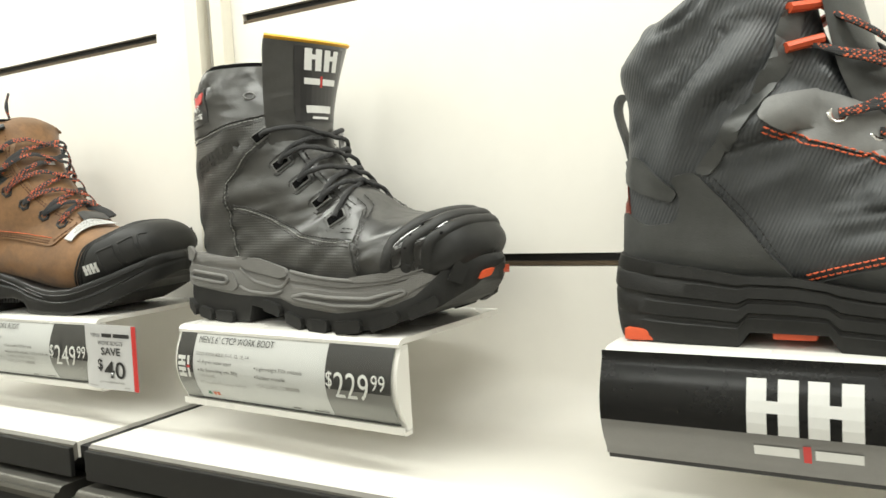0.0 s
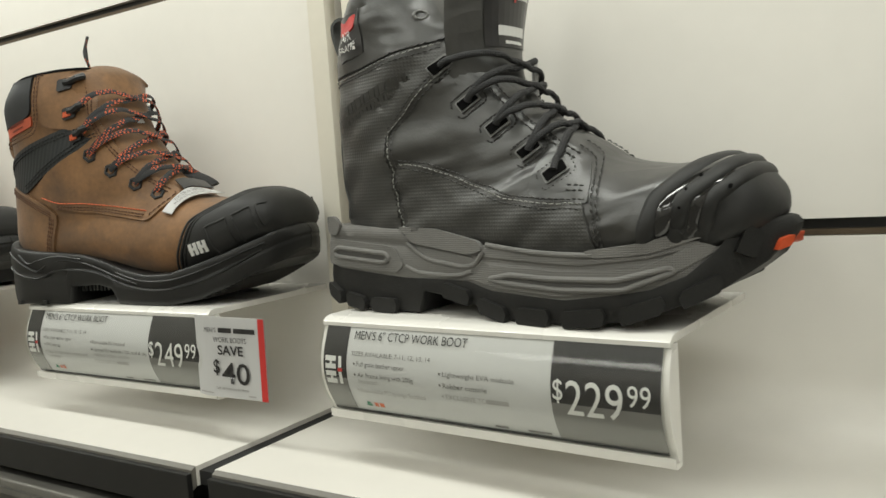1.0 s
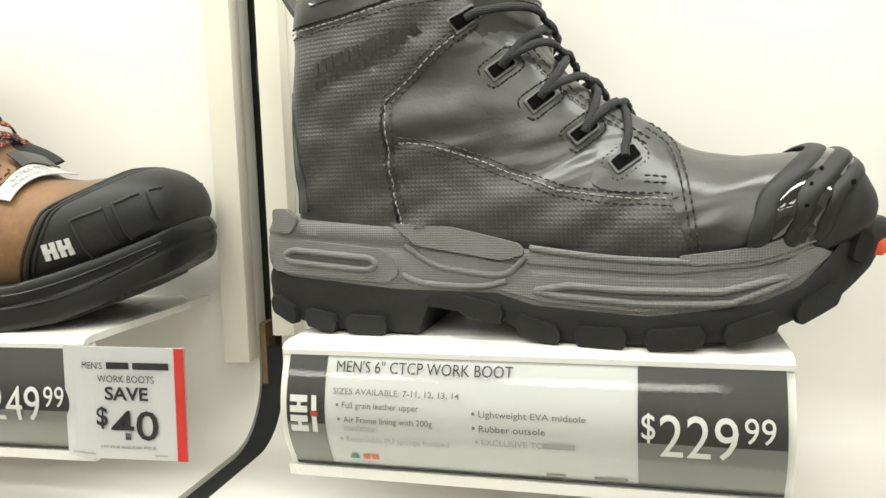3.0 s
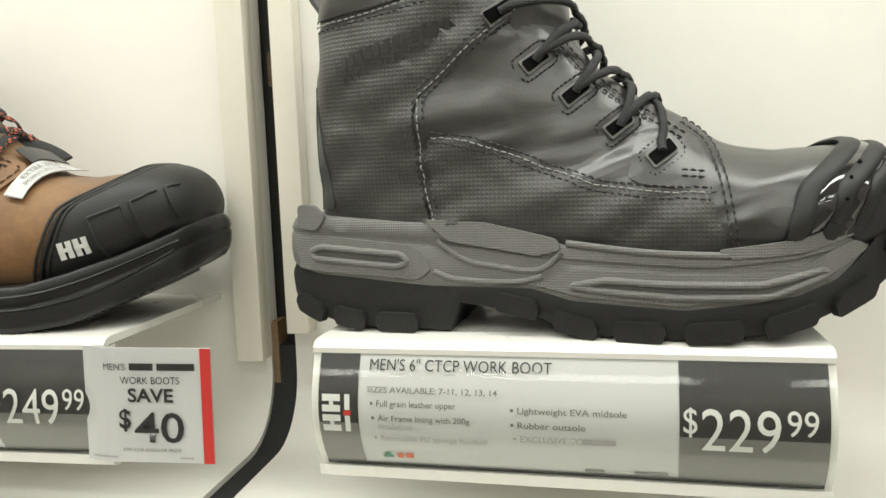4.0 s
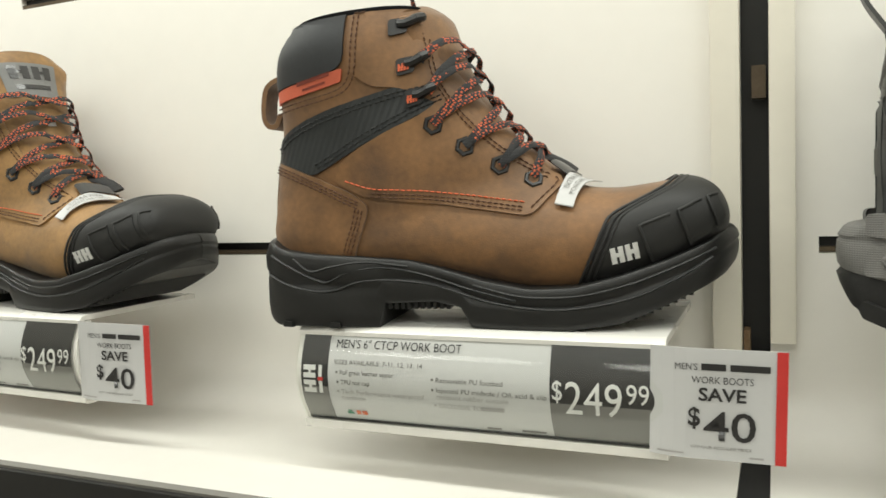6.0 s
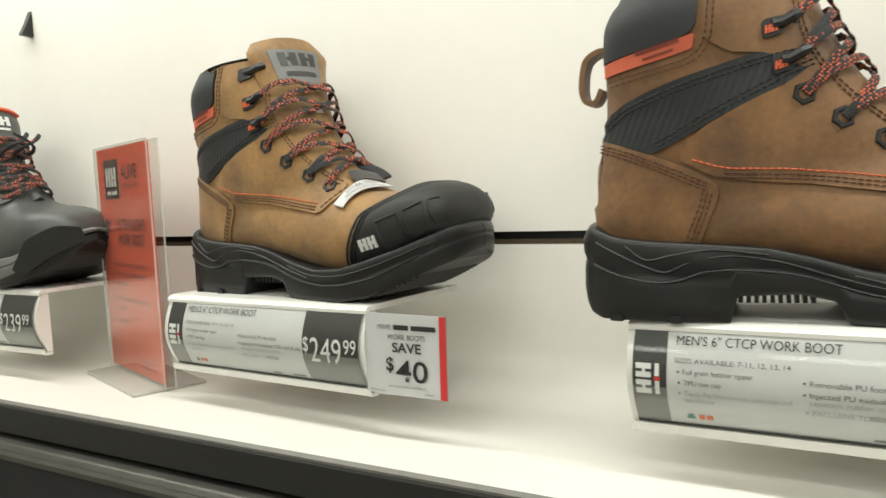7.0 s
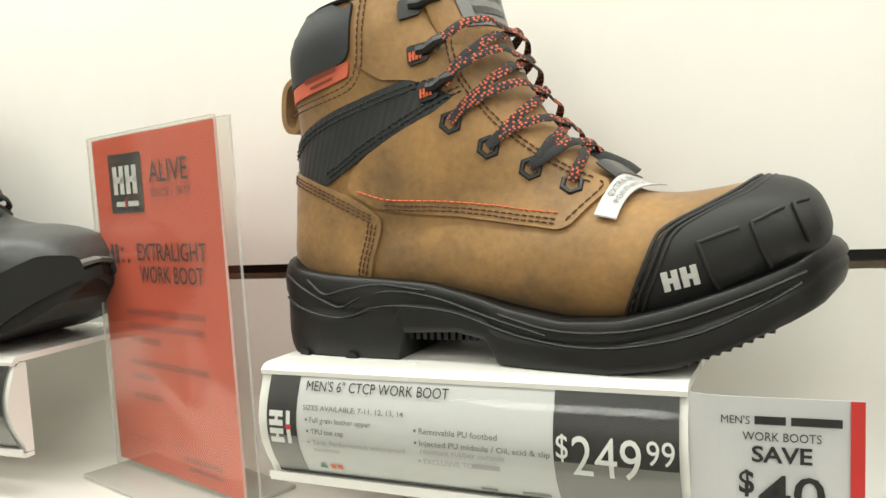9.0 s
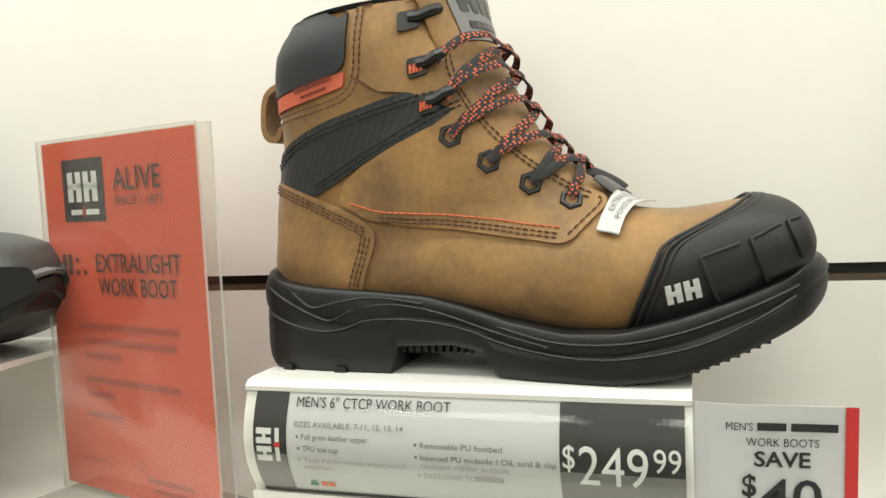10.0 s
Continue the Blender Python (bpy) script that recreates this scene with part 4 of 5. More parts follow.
def laces(parent, eyes, bridge, material, width=3.4, thick=1.2, flecks=0.9, seed=3, label="", bulge=0.0042):
    """Laces from eye to eye, crossing over the instep; eyes: [(near, far)] from toe to top; bridge(k, q): the instep's point, q 0..1 across."""
    rnd = random.Random(seed)
    obs = []
    for k in range(len(eyes) - 1):
        for way in (0, 1):
            a = eyes[k][way]
            b = eyes[k + 1][1 - way]
            pts = []
            for i in range(25):
                q = i / 24
                p = bridge(k + q, q if way == 0 else 1 - q)
                e0, e1 = max(0, 1 - q / 0.28), max(0, 1 - (1 - q) / 0.28)
                p = p.lerp(a, e0 ** 1.5).lerp(b, e1 ** 1.5)
                ya, yb = (-1, 1) if way == 0 else (1, -1)
                p += Vector((0.5, ya, 0.5)) * bulge * math.sin(math.pi * min(1, q / 0.34)) + Vector((0.5, yb, 0.5)) * bulge * math.sin(math.pi * min(1, (1 - q) / 0.34))
                p += Vector((0.0016, 0, 0.0012)) * math.sin(math.pi * q) * (1.6 if way else 0.6)
                p += Vector((rnd.uniform(-1, 1), 0, rnd.uniform(-1, 1))) * 0.0004
                pts.append(p)
            ups = [Vector((0.7, -0.7 + 1.4 * (i / 24 if way == 0 else 1 - i / 24), 0.6)) for i in range(25)]
            bm = bmesh.new()
            fine = [Vector(p) for p in spline([tuple(p) for p in pts], 110)]
            upf = [Vector(p) for p in spline([tuple(p) for p in ups], 110)]
            tube(bm, fine, width * MM, thick * MM, 8, 0, flecks, upf)
            obs.append(part("lace", bm, material, parent, label, 60))
    return obs


def pull_loop(parent, pts, half, thick, material, name="pull_loop", label=""):
    """A webbing loop at the heel: a flat band along a side-view line."""
    L = spline(pts, 26)
    bm = bmesh.new()
    rows = []
    for i, (x, z) in enumerate(L):
        a, b = L[max(0, i - 1)], L[min(25, i + 1)]
        t = Vector((b[0] - a[0], 0, b[1] - a[1])).normalized()
        n = Vector((t.z, 0, -t.x)) * thick / 2
        c = Vector((x, 0, z))
        rows.append([(c + n + Vector((0, -half, 0))) * MM, (c + n + Vector((0, half, 0))) * MM, (c - n + Vector((0, half, 0))) * MM, (c - n + Vector((0, -half, 0))) * MM])
    grid(bm, rows, close_v=True)
    return part(name, bm, material, parent, label, 40)


HIKER = [  # back x, z; front x, z; half width
    (30, 191, 120, 197, 39), (19, 174, 126, 180, 43), (17, 150, 139, 161, 42), (17, 132, 150, 145, 41), (16, 116, 161, 131, 40),
    (13, 98, 173, 118, 39), (10, 76, 185, 107, 38), (9, 50, 196, 98, 37), (34, 36, 205, 91.5, 39), (80, 33, 213, 85.5, 41),
    (130, 28, 222, 83, 44), (175, 19, 237, 82.2, 47), (213, 18, 254, 84, 48), (246, 27, 271, 86, 46), (270, 38, 284, 84, 42), (284, 46, 293, 78, 37), (293, 51, 297.5, 69, 28), (297.5, 55, 299, 62, 10)]


def hiker(m, leather, label, group, loose=False, lean=0.0, tucked=False):
    """A six-inch leather work boot with a black moulded toe cap and orange details."""
    b = thing("work_boot", m, label, "boot", group)
    last = Last(HIKER, 0.66, 7.0, wrinkle=1.0, seed=m.translation.x * 7)
    upper(last, b, leather, label="nubuck leather upper")
    opening(last, b)
    # sole
    plan = [(0, 0), (1.5, 12), (6, 23), (16, 31), (35, 36), (70, 38), (105, 39), (140, 42), (175, 48), (210, 52), (239, 51.5), (263, 47), (281, 42), (292.5, 34), (300, 23), (304.5, 11), (306, 0)]
    top = [(0, 57), (10, 53.5), (22, 49.5), (45, 46.8), (77, 44.8), (109, 42.2), (131, 37), (155, 30), (184, 25), (211, 26), (237, 32.5), (262, 40.5), (287, 50), (299, 56.5), (306, 58)]
    bot = [(0, 9), (5, 3), (14, 0), (88, 0), (92, 15), (124, 16.5), (141, 13), (148, 1), (168, 0), (205, 0), (236, 4.5), (260, 13.5), (284, 24), (298, 30.5), (306, 37)]
    rings = [(0.0, -5), (0.0, -0.5), (0.06, 0.8), (0.2, 1.2), (0.42, 1.5), (0.5, 1.3), (0.55, 0.5), (0.6, 0.6), (0.66, 1.5), (0.8, 1.9), (0.93, 1.7), (0.98, 0.8), (1.0, -0.6), (1.0, -6)]
    sole = Sole(plan, top, bot, rings, 7.0)

    def wave(x, f):
        if x < 100:
            return 0.8 * math.sin(f * 9 + x * 0.10) * (1 if 0.2 < f < 0.85 else 0)
        return 0.4 * math.sin(f * 7 - x * 0.05) * (1 if 0.3 < f < 0.8 else 0)
    sole.build(b, "sole", RUBBER, "black moulded rubber sole", wave=wave)
    # sculpted ribs that sweep along the heel and the arch
    bm = bmesh.new()
    for s in (-1, 1):
        for ln in ([(12, 46), (28, 38), (44, 31), (54, 29), (68, 35), (90, 38), (116, 34), (146, 25), (176, 18)], [(10, 33), (25, 27), (45, 23), (60, 24), (75, 29), (95, 30), (125, 27), (160, 17), (200, 13), (240, 19), (268, 30), (288, 41)],
                   [(150, 27), (180, 20.5), (212, 21), (240, 27), (266, 36), (290, 46)],
                   [(30, 44), (42, 36), (58, 39), (80, 41.5), (108, 38.5)]):
            L = spline(ln, 50)
            tube(bm, [sole.wall(s, 1.2)(x * MM, z * MM, 0.0) for x, z in L], 1.3 * MM, 0.9 * MM, 6, up=Vector((0, 0, 1)))
    tagged(part("sole_rib", bm, RUBBER, b, "", 60), kind="stuff")
    bm = bmesh.new()
    for k, x in enumerate((24, 58)):
        for s in (-1, 1):
            inlay(bm, rounded(mmp([(x - 4, -0.6), (x + 4, -0.6), (x + 3, 3.2), (x - 3, 3.2)]), 0.001, 3), 0.0022, sole.wall(s, 0))
    for k in range(9):
        x = 240 + k * 4.5
        z = float(np.interp(x, [p[0] for p in bot], [p[1] for p in bot]))
        w = sole.width(x) - 4
        box(bm, (x - 1.4) * MM, (x + 1.4) * MM, -w * MM, w * MM, (z - 1.1) * MM, (z + 3) * MM)
    for k in range(10):
        x = 93 + k * 4.2
        box(bm, (x - 1.2) * MM, (x + 1.2) * MM, -0.032, 0.032, 0.0105, 0.018)
    tagged(part("tread", bm, RUBBER, b), kind="stuff")
    # panels
    panel(last, b, "heel_counter", [(11, 108), (24, 105), (47, 96.5), (73, 85), (83, 77), (82, 70), (71, 42), (14, 44), (8, 75)], 2.2, leather, 5, label="stitched leather heel counter")
    facing = [(62, 93), (80, 83), (100, 79.5), (128, 76.5), (182, 67.5), (188, 69), (203, 85), (202, 89.5), (190, 96), (169, 110.5), (149, 129), (133, 152), (125, 178), (119, 196), (80, 199), (77, 175), (76, 160), (90, 150), (108, 148), (129, 138), (119, 131), (98, 122), (78, 112), (66, 103)]
    panel(last, b, "facing", facing, 2.0, leather, 3, label="leather lace facing")
    panel(last, b, "ankle_panel", [(13, 108), (20, 120), (31, 127), (46, 133), (64, 138.5), (104, 148.5), (126, 152), (133, 148), (134, 137), (119, 131.5), (82, 114.5), (60, 103), (47, 97), (28, 104)], 1.9, RIBBED, 4, label="ribbed black ankle panel")
    seam(last, b, [q for ln in ([(19, 115), (31, 123.5), (46, 129.5), (64, 135), (104, 145), (128, 149)], [(50, 101.5), (60, 106), (82, 117.5), (119, 134.5), (132, 140)]) for q in (smooth_line(ln), offset_curve(smooth_line(ln), 2.6 if ln[0][1] < 110 else -2.6))], BLACK_T, 2.4, name="ankle_stitching")
    panel(last, b, "collar_pad", [(15, 152), (18, 174), (27, 188), (44, 195), (76, 199.5), (73, 162.5), (46, 157)], 2.2, PADDING, 8, label="black padded collar")
    panel(last, b, "orange_band", [(15, 144), (15, 151.5), (46, 156.5), (72.5, 162), (71, 154), (56, 150.5), (36, 147)], 1.6, BAND, 1.5, label="orange heel band")
    bars("band_print", [(0.040, 0.064, 0.0, 0.0030), (0.044, 0.061, -0.0040, -0.0026)], lambda p, q, h: last.lay(-1)(p, 0.1535 + q + (p - 0.04) * 0.2, 0.0017 + h), DULLRED, b, 0.0004)
    # stitching
    fl = smooth_line([(86, 82.5), (104, 81), (128, 78.8), (181, 70)])
    seam(last, b, [offset_curve(smooth_line([(68, 88), (86, 82.5), (104, 81), (128, 78.8), (181, 70)]), 5.0)], ORANGE_T, 2.6, name="orange_stitching")
    fr = smooth_line([(186, 71.5), (199.5, 85.5), (198.5, 89)], 8)
    fu = smooth_line([(195, 91), (189, 94), (168, 108), (147.5, 126.5), (131, 150), (123, 176), (117.5, 194)])
    hc = smooth_line([(13, 105), (26, 101.5), (47, 93.5), (78, 79)])
    hv = smooth_line([(79.5, 74), (76, 62), (69, 45)], 10)
    seam(last, b, [fl, offset_curve(fl, 2.2), fr, fu, offset_curve(fu, 2.2), hc, offset_curve(hc, -2), offset_curve(hc, -4), hv, offset_curve(hv, -2.4), offset_curve(hv, -4.8),
                   smooth_line([(81.5, 197), (79.5, 176), (77.5, 160), (72, 151), (58, 146.5), (22, 141)], 30), smooth_line([(84.5, 197), (82.5, 176), (80.5, 159), (74, 148.5), (59, 143.5), (22, 138)], 30)], BROWN_T, 2.6)
    # toe cap
    line = [(206, 18), (210, 26), (219, 45), (229, 65.5), (238, 70), (260, 80), (270, 86.5), (274, 92), (277, 98)]
    cap = toe_cap(last, b, line, 2.6, CAPRUB, label="moulded black toe cap")
    for d in (1.6, 5.0, 8.4):
        cap_ridge(last, cap, line, d, 1.0, 2.3, CAPRUB)
    for poly in ([(254, 41), (247.5, 60), (264, 66), (269.5, 48)], [(275, 50), (268.8, 67.5), (281, 73), (287, 57)], [(290, 60), (284.5, 74), (289.5, 75), (294, 64)]):
        panel(last, cap, "cap_plate", poly, 3.6, CAPRUB, 1.2, step=0.003)
        for sd in (-1, 1):
            pl = last.lay(sd)
            edge = [tuple(Vector(p).lerp(Vector(q), k / 8)) for p, q in zip(poly[:2], poly[1:3]) for k in range(9)]
            bm = bmesh.new()
            tube(bm, [pl(x * MM, z * MM, 0.0038) for x, z in edge], 0.0010, 0.0009, 6, up=Vector((0, sd, 0.2)))
            part("cap_plate_edge", bm, CAPRUB, cap, "", 60)
    bm = bmesh.new()
    for s in (-1,):
        base = last.lay(s)
        for a0, a1, c0, c1 in mark_rects(0, 0, 15.2, 8.0):
            inlay(bm, [((232.3 + a - c * 0.14) * MM, (39.8 + c + a * 0.25) * MM) for a, c in ((a0, c0), (a1, c0), (a1, c1), (a0, c1))], 0.0036, base)
    tagged(part("cap_mark", bm, WHITEINK, cap, "raised white brand mark"), kind="stuff")
    # tongue, eyelets and laces
    face = tongue(b, [(x + lean * min(1.0, max(0.0, (z - 106) / 50)), z) for x, z in ((207, 85), (192, 96.5), (177, 108), (163, 123), (149, 144), (137, 168), (129, 190), (124, 196 if tucked else 205), (118, 200 if tucked else 215))], [14, 20, 25, 28, 30, 32, 35, 37, 29], leather, 7, 8, "nubuck leather tongue", twist=0.30)

    def tp(a, c, lift):
        return face(a / 0.033, c, lift)
    if not tucked:
        bars("tongue_label", [(-0.022, 0.018, 0.665, 0.87)], tp, GREYTRIM, b, 0.0008, "grey woven label")
        bars("tongue_mark", [(a0, a1, c0, c1) for a0, a1, c0, c1 in mark_rects(-0.017, 0.755, 0.030, 0.088)], tp, INK, b, 0.0013)
        bars("tongue_line", [(-0.015, 0.011, 0.70, 0.722)], tp, INK, b, 0.0013)
    bars("tongue_badge", [(-0.004, 0.004, 0.525, 0.555)], tp, WHITEINK, b, 0.0016)
    pos = [(186, 88.5), (166, 98.3), (145.5, 110.5), (127, 124.5)]
    hooks = [(118, 143), (113, 162), (108, 186)]
    eyes = []
    for x, z in pos:
        e = [eyelet(b, last, x, z, s, 6.5, 3.5, 3.2, 6, rot=0.3) for s in (-1, 1)]
        eyes.append([c + n * 0.0035 for c, n in e])
    for k, (x, z) in enumerate(hooks):
        pr = []
        for s in (-1, 1):
            pl = last.lay(s)
            bm = bmesh.new()
            inlay(bm, rounded(mmp([(x - 6.5, z - 7.5), (x + 3.5, z - 5), (x + 3, z + 4.5), (x - 7, z + 2.5)]), 0.002, 3), 0.0040, pl, 0.004)
            c = pl(x * MM + 0.002, z * MM, 0.004)
            tube(bm, [pl(x * MM - 0.002, z * MM, 0.003), c, pl(x * MM + 0.006, z * MM + 0.002, 0.0075), pl(x * MM + 0.009, z * MM + 0.004, 0.0065)], 0.0036, 0.0030, 8, up=Vector((0, 0, 1)))
            hk = part("lace_hook", bm, HARD, b, "black lace hook", 40)
            if k < 2 and s < 0:
                bm = bmesh.new()
                for a0, a1, c0, c1 in mark_rects(0, 0, 6.0, 4.4):
                    inlay(bm, [((x - 5.6 + a) * MM, (z - 5.2 + c + a * 0.22) * MM) for a, c in ((a0, c0), (a1, c0), (a1, c1), (a0, c1))], 0.0052, pl)
                tagged(part("hook_mark", bm, ORANGE_T, hk, "orange mark"), kind="stuff")
            pr.append(pl(x * MM + 0.006, z * MM, 0.007))
        eyes.append(pr)
    eyes = eyes[:6]

    def bridge(k, q):
        t = [0.15, 0.25, 0.38, 0.50, 0.59, 0.67, 0.72]
        i = min(int(k), 5)
        al = t[i] + (t[i + 1] - t[i]) * (k - i)
        return face((-1 + 2 * q) * 0.85, al, 0.0035)
    laces(b, eyes, bridge, FLECK_LACE, 2.7, 0.8, 0, 5, "", 0.0052)
    # size tag tucked under the last lace, and the loose lace end
    def drape(x, y, lift):
        hit = last.tree.ray_cast(Vector((x, y, 0.3)), Vector((0, 0, -1)))
        return (hit[0] if hit[0] is not None else Vector((x, y, 0.085))) + Vector((0.2, -0.2, 0.95)) * lift

    def strip(name, material, c, lifts, label="", parent=b):
        """A thin card over the vamp; c: near back, far back, far front, near front."""
        A, B, C, D = (Vector(q) * MM for q in c)
        rows = []
        for i in range(13):
            f = i / 12
            e = (lifts[0] + (lifts[1] - lifts[0]) * f ** 2) * MM
            p, q = A.lerp(B, f), D.lerp(C, f)
            rows.append([drape(*p.lerp(q, g), e) for g in (0, 0.33, 0.67, 1)] + [drape(*p.lerp(q, g), e + 0.0007) for g in (1, 0.67, 0.33, 0)])
        bm = bmesh.new()
        vs = grid(bm, rows, close_v=True)
        for r in (vs[0], vs[-1]):
            bm.faces.new(r)
        return part(name, bm, material, parent, label, 40)

    corners = ((199, -39), (213, 10), (225, 8), (210, -41))
    tg = strip("size_tag", PAPER, corners, (3.4, 3.4), "white paper size tag")
    strip("tag_head", INK, ((195, -16), (203, 12), (212, 11), (205, -18)), (4.2, 5.0), "black printed tag end", tg)
    A, B, C, D = (Vector(q) * MM for q in corners)

    def tagp(p, q, h):
        f, g = p / (C - D).length, 1 - q / (A - D).length
        return drape(*A.lerp(B, f).lerp(D.lerp(C, f), g), 0.0043 + h * 0.5)
    write_fit("tag_line", "EXTRA WIDE", tagp, 0.010, 0.038, 0.0064, 0.0094, GREY_TONE, tg)
    write_fit("tag_line", "POINTURE LARGE", tagp, 0.006, 0.042, 0.0018, 0.0048, GREY_TONE, tg)
    bm = bmesh.new()
    tube(bm, [Vector(q) * MM for q in spline([(184, 2, 104), (190, 9, 104.5), (197, 14, 101.5), (204, 16, 97.5), (209, 16, 93.5)], 20)], 0.0055, 0.0016, 8, up=Vector((0.5, -0.3, 0.8)))
    part("lace_end", bm, LACE, b, "", 60)
    bm = bmesh.new()
    tube(bm, [Vector(q) * MM for q in spline([(113, -10, 192), (111, -14, 206), (108, -12, 217), (109, -9, 228)], 20)], 0.0019, 0.0012, 8)
    if loose:
        part("lace_tip", bm, FLECK_LACE, b, "", 60)
    else:
        bm.free()
    pull_loop(b, [(20, 163), (12, 163), (4, 157), (1.5, 141), (4, 133), (10, 132.5), (14, 140)], 9, 3.4, leather, label="leather heel pull loop")
    return b


SAFETY = [
    (43, 209, 108, 213, 37), (33, 192, 115, 194, 41), (25, 165, 135, 168, 42), (22, 140, 151, 147, 41), (20, 115, 164, 131, 40), (19, 95, 177, 120, 40), (20, 72, 191, 111, 39), (22, 48, 203, 104, 38),
    (42, 38, 213, 98, 40), (85, 36, 224, 91, 42), (130, 30, 236, 86, 45), (175, 22, 250, 84, 48), (215, 20, 265, 85, 50), (250, 26, 282, 85, 47), (280, 36, 296, 80, 39), (298, 46, 305, 68, 25), (308, 54, 309, 59, 5)]


def side_up(side):
    return -1.0 if side < 0 else 1.0


def safety_boot(m, label, group):
    """A black leather safety boot with a grey midsole, a lugged outsole and a toe bumper."""
    b = thing("work_boot", m, label, "boot", group)
    last = Last(SAFETY, 0.66, 5.0, wrinkle=8.0, seed=4)
    upper(last, b, BLACKL, label="creased black leather upper")
    opening(last, b)
    plan = [(0, 0), (1.5, 12), (6, 23), (16, 31), (35, 37), (70, 39), (105, 40), (140, 43), (175, 49), (210, 53), (240, 53), (265, 48), (288, 37), (304, 22), (313, 9), (317, 0)]
    bot = [(0, 26), (6, 14), (15, 8), (32, 4), (52, 1), (96, 0), (101, 14), (138, 9), (150, 3), (169, 0), (210, 0), (240, 3), (262, 9), (287, 19), (306, 32), (317, 46)]
    mid = [(0, 34), (23, 29), (85, 23), (137, 22), (155, 17), (207, 14), (254, 20), (272, 27), (284, 38), (292, 48), (300, 52), (317, 54)]
    out = Sole(plan, mid, bot, [(0, -5), (0, -0.5), (0.1, 0.6), (0.5, 1.0), (0.9, 0.8), (1.0, 0.2), (1.0, -6)], 5.0)
    out.build(b, "outsole", OUTRUB, "black lugged rubber outsole")
    plan2 = [(1, 0), (2.5, 12), (7, 23), (17, 31), (35, 36), (70, 38), (105, 39), (140, 42), (175, 48), (210, 52), (240, 52), (262, 47), (280, 38), (292, 26), (298, 12), (300, 0)]
    st = [(0, 57), (20, 58), (41, 57), (84, 54), (115, 52), (151, 43), (219, 39), (254, 42), (276, 46), (300, 55)]
    md2 = [(x, z - 0.5) for x, z in mid[:7]] + [(272, 25), (300, 36)]
    mids = Sole(plan2, st, md2, [(0, -4), (0, 1.2), (0.08, 1.9), (0.3, 2.2), (0.62, 1.8), (0.66, 0.9), (0.72, 0.9), (0.77, 2.0), (0.95, 1.8), (1, 0.8), (1, -6)], 5.0)
    mid_ob = mids.build(b, "midsole", GREYSOLE, "textured grey foam midsole")
    for s in (-1, 1):
        w = mids.wall(s, 1.8)
        for poly, h in (([(13, 31), (80, 26), (87, 31), (79, 43), (30, 48), (15, 46)], 1.6), ([(84, 56), (115, 54), (149, 46), (152, 41), (140, 38), (96, 45)], 1.8),
                        ([(138, 24), (160, 32), (205, 30), (250, 31), (278, 44), (286, 40), (255, 22), (205, 16), (160, 19)], 1.3), ([(220, 41), (254, 45), (282, 54), (285, 48), (255, 39), (226, 37)], 1.2), ([(14, 52), (14, 64), (24, 64), (31, 58), (26, 51)], 1.6)):
            bm = bmesh.new()
            inlay(bm, rounded(mmp(poly), 0.003, 4), h * MM, w)
            part("midsole_pod", bm, GREYSOLE, mid_ob, "", 40)
        # moulded rims round the long recesses
        for poly in ([(24, 36.5), (70, 32.5), (75, 35), (72, 38.5), (28, 42.5), (22, 40)], [(156, 24), (170, 22), (205, 19.8), (242, 20.5), (266, 29.5), (264, 31.5), (238, 25.5), (200, 25.6), (172, 27)]):
            ring = rounded(mmp(poly), 0.0022, 4)
            bm = bmesh.new()
            tube(bm, [w(x, z, 0.0017) for x, z in ring + ring[:2]], 0.0017, 0.0016, 8, up=Vector((0, side_up(s), 0)))
            part("midsole_rim", bm, GREYSOLE, mid_ob, "", 60)
            # flat plate in the darker grey, painted in for the recess's shade
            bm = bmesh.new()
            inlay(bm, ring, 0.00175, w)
            part("midsole_slot_shade", bm, SLOT_SHADE, mid_ob)
        for ln in ([(90, 45), (104, 36), (116, 33), (140, 31), (152, 40)], [(88, 30), (100, 26), (128, 25), (142, 28)], [(154, 44), (190, 40), (225, 38.5)]):
            bm = bmesh.new()
            tube(bm, [w(x * MM, z * MM, 0.0003) for x, z in spline(ln, 30)], 0.0016, 0.0012, 8, up=Vector((0, side_up(s), 0)))
            part("midsole_ridge", bm, GREYSOLE, mid_ob, "", 60)
        bx = np.array(bot, float)
        for x0, x1 in ((12, 29), (34, 52), (57, 80), (118, 141), (147, 169), (175, 199), (206, 232), (239, 262), (268, 287)):
            z0 = float(np.interp((x0 + x1) / 2, bx[:, 0], bx[:, 1]))
            sk = (float(np.interp(x1, bx[:, 0], bx[:, 1])) - float(np.interp(x0, bx[:, 0], bx[:, 1])))
            bm = bmesh.new()
            inlay(bm, rounded(mmp([(x0 + 2, z0 - 1 - sk / 2), (x1 - 2, z0 - 1 + sk / 2), (x1, z0 + 4 + sk / 2), (x1 - 2, z0 + 8.5 + sk / 2), (x0 + 2, z0 + 8.5 - sk / 2), (x0, z0 + 4 - sk / 2)]), 0.001, 2), 0.0042, out.wall(s, 0.6))
            part("lug", bm, OUTRUB, b, "", 40)
        bm = bmesh.new()
        inlay(bm, rounded(mmp([(292, 38), (299, 34), (303, 46), (297, 52)]), 0.001, 2), 0.003, out.wall(s, 0.6))
        part("bumper_wedge", bm, RUBBER, b)
    for s in (-1, 1):
        bm = bmesh.new()
        inlay(bm, rounded(mmp([(307, 36.5), (312, 38.5), (313.5, 44), (309, 42.5)]), 0.001, 2), 0.0030, out.wall(s, 0.8))
        part("toe_flash", bm, ORANGE, b, "orange flash under the toe", 40)
